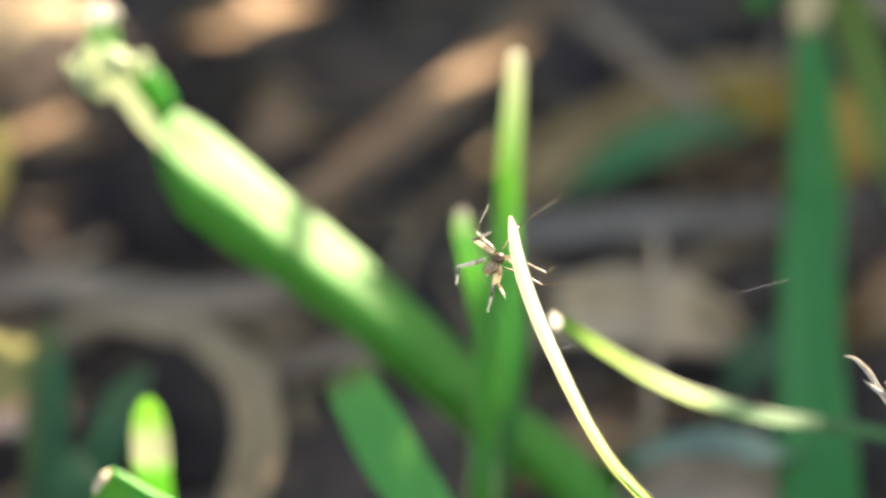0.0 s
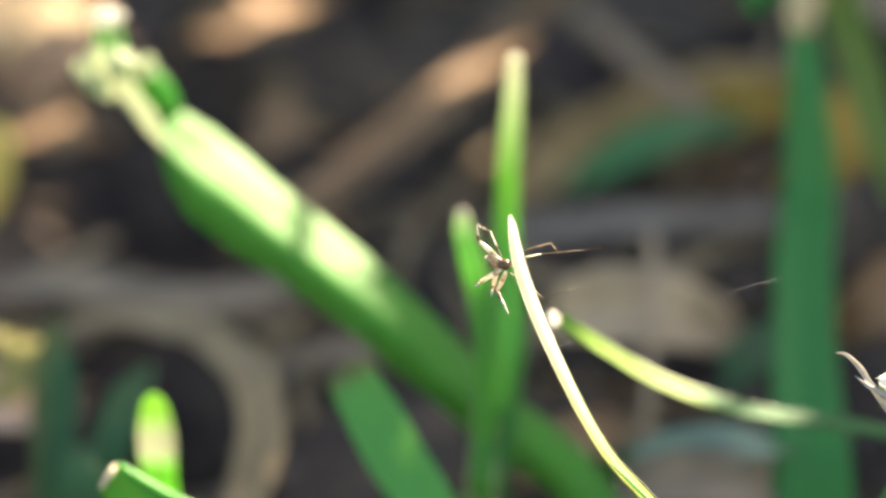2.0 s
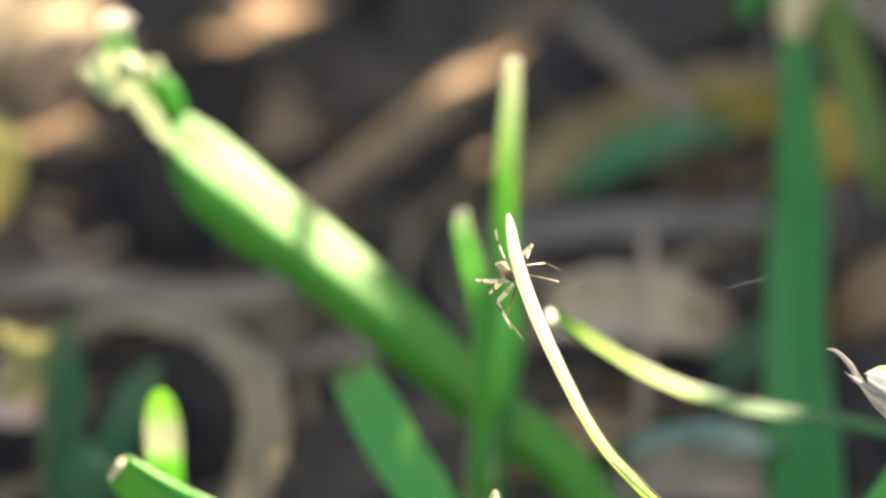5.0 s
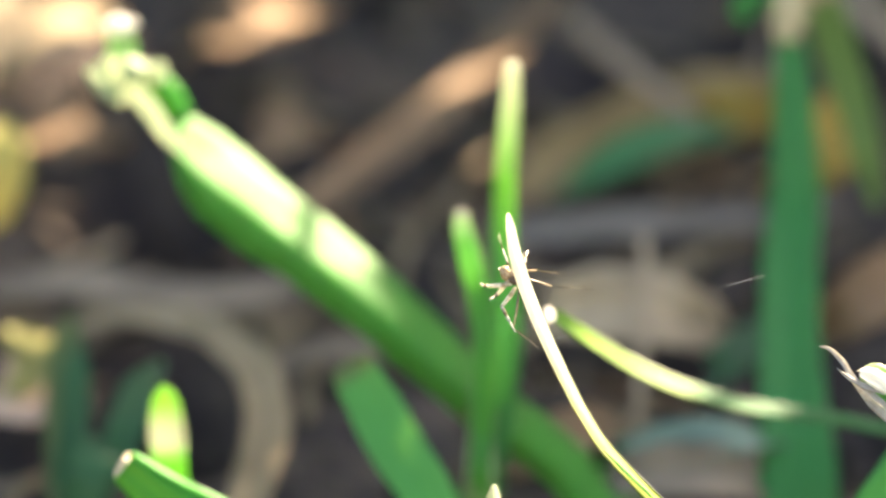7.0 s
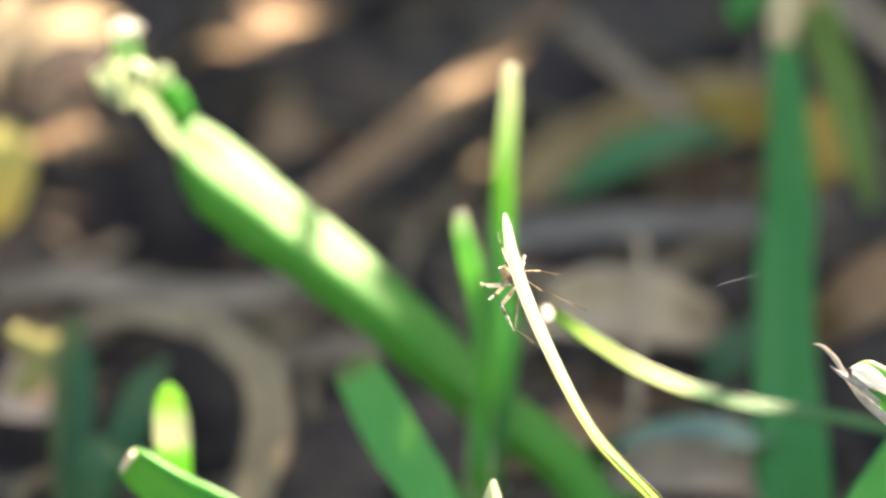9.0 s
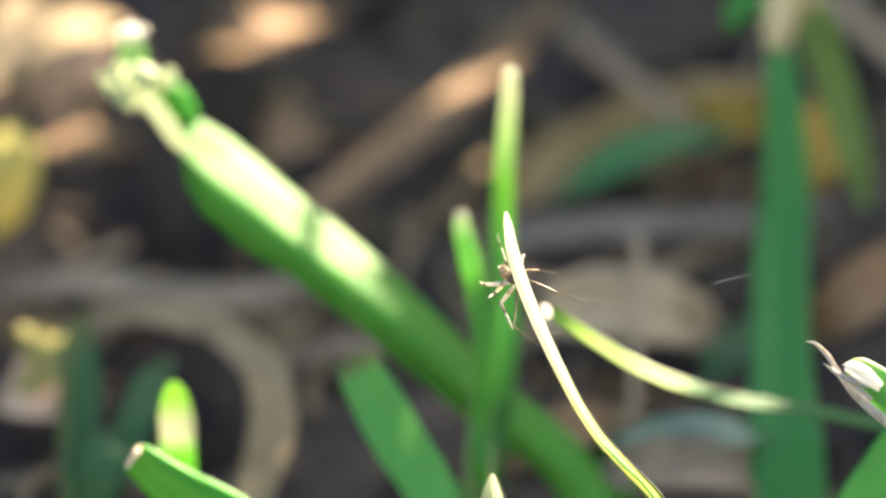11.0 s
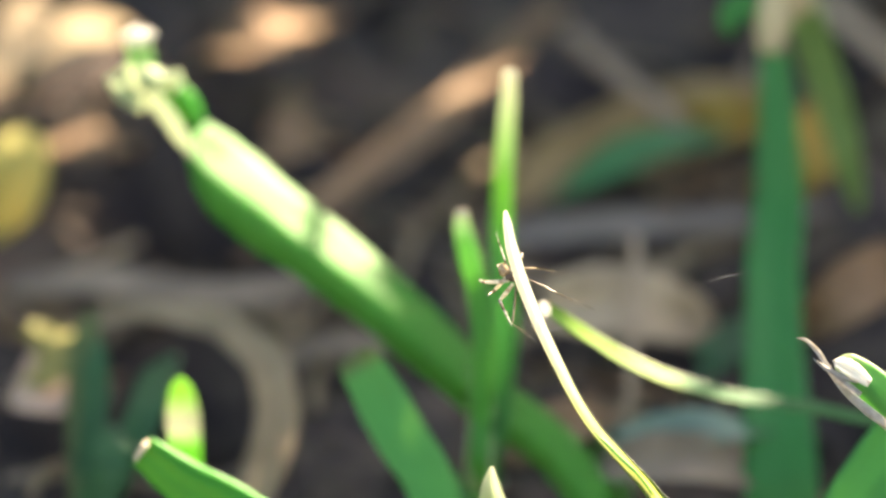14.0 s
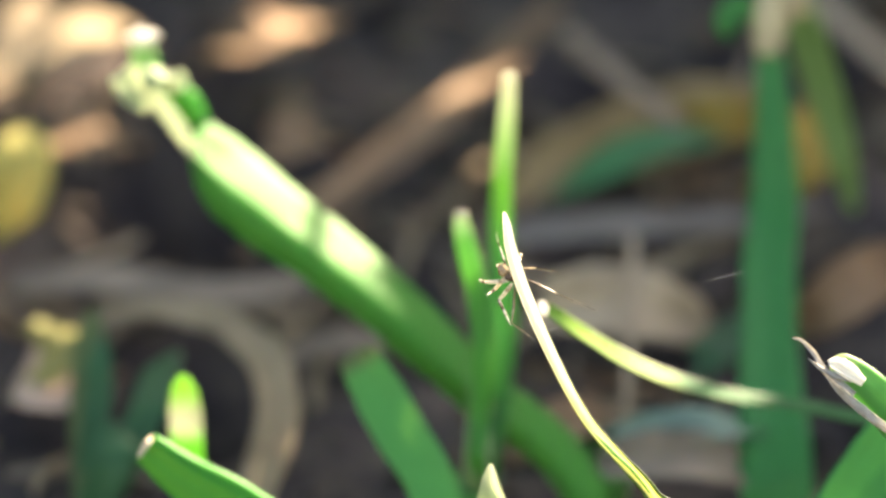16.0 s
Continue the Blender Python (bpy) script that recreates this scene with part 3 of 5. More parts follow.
def frayed_stalk():
    """A mown stalk whose end has split into dry grey fibres, with one bright scrap."""
    foot = Vector((0.040, 0.008, 0.0))
    b = thing("grass_stalk", "mown grass stalk with a frayed grey dry end", "grass stalk", at=foot)

    def local(*pts):
        return [Vector(p) - foot for p in pts]
    blade(b, local((0.02794, -0.00198, 0.03662), (0.02859, -0.00212, 0.03633), (0.02981, -0.00253, 0.03554), (0.03144, -0.00318, 0.03425), (0.03361, -0.00330, 0.03180), (0.03621, -0.00410, 0.02804), foot - Vector((0, 0, 0.002))),
          [0.9 * MM, 2.3 * MM, 2.9 * MM, 3.2 * MM, 3.3 * MM, 3.2 * MM, 2.4 * MM], (0.05, -0.80, 0.58), GREEN, "leaf_blade", "green leaf, its cut end white with sun", fold=-0.25, ridge=0.1, wave=0.15)
    blade(b, local((0.02499, -0.00174, 0.03841), (0.02568, -0.00182, 0.03827), (0.02650, -0.00218, 0.03755), (0.02714, -0.00274, 0.03666), (0.02819, -0.00327, 0.03585), (0.02955, -0.00357, 0.03482)),
          [0.06 * MM, 0.26 * MM, 0.42 * MM, 0.46 * MM, 0.5 * MM, 0.4 * MM], (0.5, -0.75, 0.4), BLEACHED_FIBRE, "fibre", "frayed grey fibre", fold=0.3, twist=(0, 25, -20, 10), wave=0.5, thick=0.0001)
    blade(b, local((0.02616, -0.00258, 0.03721), (0.02695, -0.00304, 0.03674), (0.02808, -0.00330, 0.03624), (0.02932, -0.00334, 0.03571)),
          [0.05 * MM, 0.30 * MM, 0.36 * MM, 0.2 * MM], (-0.2, -0.75, 0.6), BLEACHED_FIBRE, "fibre", "frayed pale fibre", fold=-0.3, wave=0.5, thick=0.0001)
    blade(b, local((0.02725, -0.00263, 0.03623), (0.02847, -0.00337, 0.03499), (0.03010, -0.00394, 0.03364), (0.03206, -0.00425, 0.03215)),
          [0.2 * MM, 0.65 * MM, 0.85 * MM, 0.7 * MM], (-0.4, -0.85, 0.3), BLEACHED_FIBRE, "fibre", "frayed grey fibre", fold=-0.4, wave=0.4, thick=0.00012)
    blade(b, local((0.02769, -0.00268, 0.03700), (0.02834, -0.00273, 0.03690), (0.02925, -0.00286, 0.03642), (0.03026, -0.00298, 0.03552)), [0.6 * MM, 1.4 * MM, 1.5 * MM, 0.8 * MM], (0.32, -0.45, 0.83), BLEACHED, "dried_end", "torn white dry leaf end in glaring sun", fold=-0.25, wave=0.4, steps=5)
    for i in range(5):
        base = Vector((0.02808, -0.00215, 0.03672)) - foot + Vector((0.00022 * i, 0, 0.00004 * i))
        part("fibre", tube_mesh(bmesh.new(), [base, base + Vector((-0.00025, -0.0001, 0.00012 + 0.00003 * (i % 2))), base + Vector((-0.00055, -0.0001, 0.0001 + 0.0001 * (i % 3)))], [0.07 * MM, 0.05 * MM, 0.015 * MM], steps=3, sides=5), BLEACHED, b)
    return b


frayed_stalk()


# ---- what lies on the ground behind ----
def straw(label, pts, widths, material, facing=(0, -0.4, 0.9), group="dry straws", **how):
    """A dry grass leaf on the soil: its blade, the rib under it and a frayed end."""
    base = Vector(pts[0])
    st = thing("straw", label, "straw", group, at=base)
    loc = [Vector(p) - base for p in pts]
    part("leaf_blade", blade_mesh(bmesh.new(), loc, widths, facing, seed=next(serial), steps=6, **how), material, st)
    drop = Vector((0, 0, -0.00025))
    part("midrib", tube_mesh(bmesh.new(), [p + drop for p in loc], [w * 0.09 for w in widths], steps=5, sides=6, lump=0.2), material, st)
    rng = random.Random(len(label) + int(base.x * 1e5))
    for _ in range(3):
        way = (loc[-1] - loc[-2]).normalized() + Vector((rng.uniform(-0.5, 0.5), rng.uniform(-0.5, 0.5), rng.uniform(-0.1, 0.1)))
        part("fibre", tube_mesh(bmesh.new(), [loc[-1] - way * 0.001, loc[-1] + way * 0.001, loc[-1] + way * rng.uniform(0.002, 0.004)], [0.22 * MM, 0.16 * MM, 0.05 * MM], steps=3, sides=5), material, st)
    return st


def dead_leaf(label, pts, width, material, facing=(0, -0.3, 0.95), curl=0.35):
    """A fallen leaf: a pointed lamina with a curled edge, and its stalk."""
    base = Vector(pts[0])
    lf = thing("fallen_leaf", label, "leaf", "fallen leaves", at=base)
    loc = [Vector(p) - base for p in pts]
    blade(lf, loc, [width * v for v in (0.15, 0.7, 1.0, 0.95, 0.7, 0.1)], facing, material, "lamina", fold=curl, wave=0.25, steps=7, thick=0.0003)
    part("leaf_stalk", tube_mesh(bmesh.new(), [loc[0] + (loc[1] - loc[0]) * 0.3, loc[0], loc[0] - (loc[1] - loc[0]).normalized() * 0.005 + Vector((0, 0, -0.001))], [0.3 * MM, 0.35 * MM, 0.3 * MM]), TWIG, lf)
    return lf


def twig(label, pts, radius, material=None):
    ob = part("twig", tube_mesh(bmesh.new(), pts, [radius, radius * 1.05, radius * 0.9, radius * 0.7], lump=0.35, seed=next(serial)), material or TWIG)
    return tagged(ob, label, "twig", "twigs")


straw("long tan dead grass leaf lying across the soil", [(0.0126, 0.1290, 0.0080), (0.0062, 0.1120, 0.0090), (-0.0002, 0.0978, 0.0090), (-0.0067, 0.0904, 0.0070), (-0.0122, 0.0854, 0.0050), (-0.0179, 0.0793, 0.0040)], [2.5 * MM, 3.6 * MM, 4.0 * MM, 4.0 * MM, 3.5 * MM, 2.0 * MM], LITTER, fold=0.3)
twig("grey-brown twig leaning over the soil", [(0.0134, 0.1141, 0.0110), (0.0164, 0.1042, 0.0120), (0.0206, 0.0957, 0.0120), (0.0247, 0.0917, 0.0100)], 0.95 * MM)
dead_leaf("green leaf with yellow-brown margins in shade", [(0.0100, 0.0865, 0.0050), (0.0130, 0.0816, 0.0100), (0.0169, 0.0825, 0.0120), (0.0210, 0.0858, 0.0120), (0.0254, 0.0911, 0.0100), (0.0289, 0.0958, 0.0080)], 3.9 * MM, TEAL, (0, -0.65, 0.75))
dead_leaf("ochre dead leaf half under a green one", [(0.0059, 0.0907, 0.0020), (0.0111, 0.0975, 0.0040), (0.0191, 0.1020, 0.0050), (0.0260, 0.1047, 0.0060), (0.0319, 0.1060, 0.0060), (0.0374, 0.1032, 0.0050)], 8.5 * MM, BROWN_OCHRE, (0, -0.8, 0.6))
dead_leaf("ochre yellow leaf behind tall grass", [(0.0308, 0.0910, 0.0030), (0.0321, 0.0856, 0.0080), (0.0343, 0.0851, 0.0110), (0.0360, 0.0875, 0.0120), (0.0376, 0.0931, 0.0110), (0.0404, 0.1030, 0.0080)], 7.0 * MM, OCHRE, (0.3, -0.8, 0.6))
dead_leaf("ochre yellow leaf behind tall grass", [(0.0210, 0.1073, 0.0030), (0.0234, 0.0981, 0.0080), (0.0262, 0.0952, 0.0100), (0.0288, 0.0957, 0.0100), (0.0317, 0.0993, 0.0080), (0.0346, 0.1065, 0.0040)], 5.0 * MM, OCHRE, (0, -0.85, 0.5))
dead_leaf("brown dead leaf standing on edge in shade", [(0.0319, 0.0635, 0.0030), (0.0338, 0.0586, 0.0080), (0.0363, 0.0592, 0.0100), (0.0392, 0.0626, 0.0100), (0.0429, 0.0707, 0.0070), (0.0465, 0.0777, 0.0040)], 6.0 * MM, LITTER, (0, -0.85, 0.5))
straw("grey weathered straw lying flat", [(0.0057, 0.0814, 0.0040), (0.0111, 0.0811, 0.0050), (0.0181, 0.0822, 0.0050), (0.0272, 0.0852, 0.0040), (0.0362, 0.0893, 0.0030)], [2.5 * MM, 3.4 * MM, 3.6 * MM, 3.2 * MM, 2.0 * MM], GREY_PALE)
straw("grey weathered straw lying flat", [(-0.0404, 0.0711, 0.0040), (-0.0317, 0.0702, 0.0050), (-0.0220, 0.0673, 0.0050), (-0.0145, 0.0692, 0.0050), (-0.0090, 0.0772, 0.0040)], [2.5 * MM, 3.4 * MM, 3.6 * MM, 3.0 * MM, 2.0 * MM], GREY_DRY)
straw("curled beige dry grass leaf", [(-0.0337, 0.0615, 0.0050), (-0.0270, 0.0607, 0.0070), (-0.0207, 0.0566, 0.0080), (-0.0158, 0.0497, 0.0080), (-0.0141, 0.0418, 0.0070), (-0.0153, 0.0367, 0.0040), (-0.0165, 0.0343, 0.0020)], [1.2 * MM, 2.4 * MM, 3.2 * MM, 3.8 * MM, 4.0 * MM, 3.6 * MM, 3.0 * MM], BEIGE, fold=0.3, wave=0.5)
dead_leaf("pale beige leaf litter in shade", [(0.0079, 0.0670, 0.0030), (0.0100, 0.0599, 0.0080), (0.0135, 0.0572, 0.0100), (0.0180, 0.0562, 0.0100), (0.0224, 0.0588, 0.0070), (0.0256, 0.0631, 0.0030)], 7.0 * MM, STRAW, (0, -0.75, 0.65))
straw("beige dry straw lying flat", [(0.0054, 0.0612, 0.0030), (0.0101, 0.0634, 0.0050), (0.0169, 0.0692, 0.0050), (0.0248, 0.0793, 0.0040)], [2.0 * MM, 2.4 * MM, 2.4 * MM, 1.6 * MM], BEIGE)
straw("upright weathered stem behind the shoot", [(0.0173, 0.0623, 0.0140), (0.0171, 0.0564, 0.0130), (0.0167, 0.0507, 0.0100), (0.0163, 0.0469, 0.0060)], [0.7 * MM, 0.9 * MM, 0.9 * MM, 0.8 * MM], STRAW)
dead_leaf("dull blue-green leaf lying in shade", [(0.0131, 0.0450, 0.0030), (0.0163, 0.0393, 0.0070), (0.0204, 0.0372, 0.0080), (0.0243, 0.0376, 0.0080), (0.0278, 0.0418, 0.0060), (0.0309, 0.0460, 0.0040)], 4.4 * MM, GREY_TEAL)
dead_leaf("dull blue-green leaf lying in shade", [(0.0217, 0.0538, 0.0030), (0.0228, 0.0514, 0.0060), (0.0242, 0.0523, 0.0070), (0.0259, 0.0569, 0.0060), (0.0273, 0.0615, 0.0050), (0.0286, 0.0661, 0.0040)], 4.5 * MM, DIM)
dead_leaf("greyish brown dead leaf in shade", [(0.0120, 0.0383, 0.0030), (0.0144, 0.0351, 0.0060), (0.0177, 0.0343, 0.0070), (0.0216, 0.0343, 0.0070), (0.0252, 0.0363, 0.0050), (0.0281, 0.0383, 0.0030)], 5.0 * MM, GREY_DRY, (0, -0.6, 0.8))
dead_leaf("brown dead leaf flat on the soil", [(0.0051, 0.0424, 0.0020), (0.0073, 0.0417, 0.0040), (0.0095, 0.0426, 0.0050), (0.0118, 0.0447, 0.0050), (0.0137, 0.0481, 0.0040), (0.0153, 0.0528, 0.0020)], 5.0 * MM, LITTER, (0, -0.6, 0.8))
straw("grey straw bent on the soil", [(-0.0140, 0.0567, 0.0040), (-0.0112, 0.0577, 0.0050), (-0.0066, 0.0586, 0.0050), (-0.0011, 0.0613, 0.0040)], [2.0 * MM, 2.4 * MM, 2.4 * MM, 1.8 * MM], GREY_DRY)
dead_leaf("brown curled dead leaf", [(-0.0188, 0.0978, 0.0030), (-0.0170, 0.0932, 0.0070), (-0.0149, 0.0940, 0.0080), (-0.0129, 0.0952, 0.0080), (-0.0110, 0.0982, 0.0060), (-0.0096, 0.1031, 0.0030)], 7.0 * MM, LITTER)
dead_leaf("orange-tan dead leaf in a patch of sun", [(-0.0268, 0.1239, 0.0030), (-0.0236, 0.1190, 0.0070), (-0.0201, 0.1166, 0.0090), (-0.0165, 0.1185, 0.0090), (-0.0135, 0.1257, 0.0070), (-0.0105, 0.1353, 0.0040)], 8.0 * MM, LITTER)
dead_leaf("orange-tan dead leaf in a patch of sun", [(-0.0420, 0.1013, 0.0030), (-0.0391, 0.0961, 0.0070), (-0.0364, 0.0958, 0.0080), (-0.0339, 0.0958, 0.0080), (-0.0321, 0.0982, 0.0060), (-0.0311, 0.1025, 0.0030)], 9.0 * MM, LITTER)
dead_leaf("pale dead leaf in a patch of sun", [(-0.0517, 0.1199, 0.0030), (-0.0465, 0.1151, 0.0070), (-0.0423, 0.1168, 0.0080), (-0.0393, 0.1195, 0.0080), (-0.0367, 0.1253, 0.0060), (-0.0342, 0.1334, 0.0030)], 12.0 * MM, BEIGE)
dead_leaf("bright yellow leaf standing in sun", [(-0.0455, 0.0830, 0.0020), (-0.0432, 0.0790, 0.0070), (-0.0415, 0.0775, 0.0105), (-0.0403, 0.0778, 0.0130), (-0.0396, 0.0790, 0.0148), (-0.0393, 0.0815, 0.0155)], 7.5 * MM, YELLOW, (0.2, -0.8, 0.5))
dead_leaf("small yellow leaf on the soil", [(-0.0372, 0.0566, 0.0027), (-0.0357, 0.0515, 0.0067), (-0.0347, 0.0494, 0.0087), (-0.0340, 0.0491, 0.0097), (-0.0337, 0.0507, 0.0097), (-0.0336, 0.0541, 0.0087)], 6.2 * MM, DULL_YELLOW, (0.1, -0.7, 0.6))


dead_leaf("pinkish beige dead leaf lying on the soil", [(-0.0386, 0.0542, 0.0020), (-0.0362, 0.0504, 0.0050), (-0.0342, 0.0496, 0.0060), (-0.0325, 0.0500, 0.0060), (-0.0311, 0.0530, 0.0040), (-0.0300, 0.0555, 0.0020)], 7.5 * MM, PINKISH, (0, -0.7, 0.7))


straw("beige dry straw lying on the soil behind bent grass", [(0.0374, 0.1475, 0.0060), (0.0403, 0.1315, 0.0080), (0.0437, 0.1224, 0.0080), (0.0492, 0.1160, 0.0050)], [2.0 * MM, 3.0 * MM, 3.0 * MM, 2.0 * MM], STRAW, fold=0.3)


def dark_tuft():
    foot = Vector((-0.0311, 0.0334, 0.0000))
    foot.z = 0
    b = thing("grass_plant", "low dark green grass blades in shade", "grass plant", at=foot)
    for top, mid, w in (((-0.0294, 0.0445, 0.0130), (-0.0297, 0.0401, 0.0080), 2.4), ((-0.0231, 0.0489, 0.0090), (-0.0261, 0.0384, 0.0070), 3.2), ((-0.0273, 0.0376, 0.0080), (-0.0283, 0.0335, 0.0060), 3.4)):
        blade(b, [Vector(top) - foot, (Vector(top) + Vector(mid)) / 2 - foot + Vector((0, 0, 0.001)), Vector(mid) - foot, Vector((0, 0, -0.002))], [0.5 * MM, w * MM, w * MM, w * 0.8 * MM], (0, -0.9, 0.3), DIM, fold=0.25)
    blade(b, [Vector(p) - foot for p in ((-0.0306, 0.0500, 0.0126), (-0.0308, 0.0472, 0.0105), (-0.0305, 0.0424, 0.0070), (-0.0300, 0.0356, 0.0025))] + [Vector((0.002, 0, -0.002))], [0.8 * MM, 3.2 * MM, 3.6 * MM, 3.0 * MM, 2.0 * MM], (0, -0.9, 0.3), DULL_OLIVE, "leaf_blade", "dull olive leaf", fold=0.2)
    return b


dark_tuft()


def flake_material():
    """Broken dead leaf: every piece its own brown."""
    k = Nodes("broken_leaf")
    geo = k.tree.nodes.new("ShaderNodeNewGeometry")
    grain = k.noise(k.coords("Object", 1.0), 700.0, 5.0)
    col = k.ramp(geo.outputs["Random Per Island"], [(0.0, (0.030, 0.020, 0.017)), (0.45, (0.085, 0.055, 0.038)), (0.75, (0.15, 0.098, 0.060)), (1.0, (0.24, 0.175, 0.115))])
    col = k.mix(k.ramp(grain, [(0.4, (0, 0, 0)), (0.7, (0.6, 0.6, 0.6))]), col, (0.035, 0.024, 0.018))
    k.link(col, k.bsdf.inputs["Base Color"])
    k.bsdf.inputs["Roughness"].default_value = 0.8
    k.bump(grain, 0.5, 0.0004)
    return k.mat


def leaf_flakes():
    """Curled bits of broken dead leaves, lying flat or tilted on the soil."""
    rng = random.Random(23)
    bm = bmesh.new()
    for n in range(190):
        x, y = rng.uniform(-0.075, 0.075), rng.uniform(0.045, 0.17)
        r, long = rng.uniform(1.2, 3.4) * MM, rng.uniform(1.0, 2.2)
        turn = Matrix.Translation((x, y, soil_z(x, y) + rng.uniform(-0.0005, 0.0012))) @ Euler((rng.gauss(0.25, 0.3), rng.gauss(0, 0.3), rng.uniform(0, 6.28))).to_matrix().to_4x4()
        curl = rng.uniform(-60, 90)
        sides = [[], []]
        for row, lift in zip(sides, (0.0, 0.00012)):
            row.append(bm.verts.new(turn @ Vector((0, 0, lift))))
            for a in range(10):
                ang = a * 0.6283
                d = r * (1 + 0.45 * noise.noise(Vector((math.cos(ang), math.sin(ang), n * 3.1))))
                px, py = math.cos(ang) * d * long, math.sin(ang) * d
                row.append(bm.verts.new(turn @ Vector((px, py, lift + curl * py * py + 20 * px * px))))
        low, top = sides
        for a in range(10):
            b = (a + 1) % 10
            bm.faces.new((top[0], top[a + 1], top[b + 1])).smooth = True
            bm.faces.new((low[0], low[b + 1], low[a + 1])).smooth = True
            bm.faces.new((low[a + 1], low[b + 1], top[b + 1], top[a + 1]))
    tagged(part("leaf_flakes", bm, flake_material()), "broken bits of brown dead leaves on the soil", "litter", kind="stuff")


leaf_flakes()


def crumbs():
    """Soil crumbs, straw bits and small stones over the bare ground."""
    rng = random.Random(4)
    bm = bmesh.new()
    for _ in range(900):
        x, y = rng.uniform(-0.09, 0.09), rng.uniform(0.02, 0.17)
        r = rng.uniform(0.5, 2.4) * MM * rng.uniform(0.5, 1)
        for v in bmesh.ops.create_icosphere(bm, subdivisions=1, radius=r)["verts"]:
            v.co = v.co * (1 + 0.35 * noise.noise(v.co * 900 + Vector((x, y, 0)) * 400))
            v.co = Vector((v.co.x + x, v.co.y + y, v.co.z * 0.75 + r * 0.2 - 0.0015 + soil_z(x, y)))
    tagged(part("soil_crumbs", bm, EARTH), "dark soil crumbs", "litter", kind="stuff")
    # short bits of straw, some pale and some grey, each a thing of its own
    kinds = []
    for mat in (BEIGE, GREY_DRY, STRAW, LITTER):
        for ln in (9, 15, 24):
            bits = tube_mesh(bmesh.new(), [(-ln * MM / 2, 0, 0), (-ln * MM * 0.1, ln * 0.05 * MM, 0.0006), (ln * MM / 2, 0, 0)], [0.35 * MM, 0.6 * MM, 0.35 * MM], steps=4, sides=6, lump=0.3, seed=ln)
            kinds.append(tagged(part("straw", bits, mat), "short bit of weathered straw on the soil", "straw", "straw bits"))
    for i in range(84):
        src = kinds[i % len(kinds)]
        x, y = rng.uniform(-0.07, 0.07), rng.uniform(0.03, 0.155)
        m = pose(x, y, soil_z(x, y) + rng.uniform(-0.001, 0.001), 0, rng.uniform(-8, 8), rng.uniform(0, 180))
        if i < len(kinds):
            src.matrix_basis = m
        else:
            copy_thing(src, m)


crumbs()


# ---- unseen screen of grass blades, added to shade and dapple the ground ----
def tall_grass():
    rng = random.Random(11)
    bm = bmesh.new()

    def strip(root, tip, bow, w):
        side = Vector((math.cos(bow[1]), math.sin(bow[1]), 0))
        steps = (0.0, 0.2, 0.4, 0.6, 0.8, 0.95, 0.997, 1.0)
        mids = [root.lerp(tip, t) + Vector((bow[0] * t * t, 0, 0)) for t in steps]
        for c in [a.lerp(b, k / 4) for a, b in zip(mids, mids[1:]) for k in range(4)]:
            for hx, hz, rx, rz in SUN_GAPS:
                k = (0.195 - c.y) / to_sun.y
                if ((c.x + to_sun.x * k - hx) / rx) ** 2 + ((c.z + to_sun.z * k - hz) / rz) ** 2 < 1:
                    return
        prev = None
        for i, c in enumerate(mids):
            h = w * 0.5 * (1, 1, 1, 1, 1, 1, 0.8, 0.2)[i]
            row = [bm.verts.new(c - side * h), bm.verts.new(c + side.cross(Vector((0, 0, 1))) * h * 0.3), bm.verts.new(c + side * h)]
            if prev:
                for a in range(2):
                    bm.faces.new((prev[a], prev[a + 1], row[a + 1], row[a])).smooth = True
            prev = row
    for x0, x1, h0, h1, bow, spread, deep, num in SCREEN_ROWS:
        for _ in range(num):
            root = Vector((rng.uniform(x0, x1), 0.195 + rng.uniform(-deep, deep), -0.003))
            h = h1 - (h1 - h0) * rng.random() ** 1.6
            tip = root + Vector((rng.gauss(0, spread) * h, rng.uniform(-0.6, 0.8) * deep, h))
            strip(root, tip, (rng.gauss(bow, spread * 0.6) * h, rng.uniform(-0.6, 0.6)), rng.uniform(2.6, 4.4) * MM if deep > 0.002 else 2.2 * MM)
    return tagged(part("tall_grass", bm, DEEP), "unseen screen of grass blades added to shade and dapple the ground", "grass", kind="stuff")


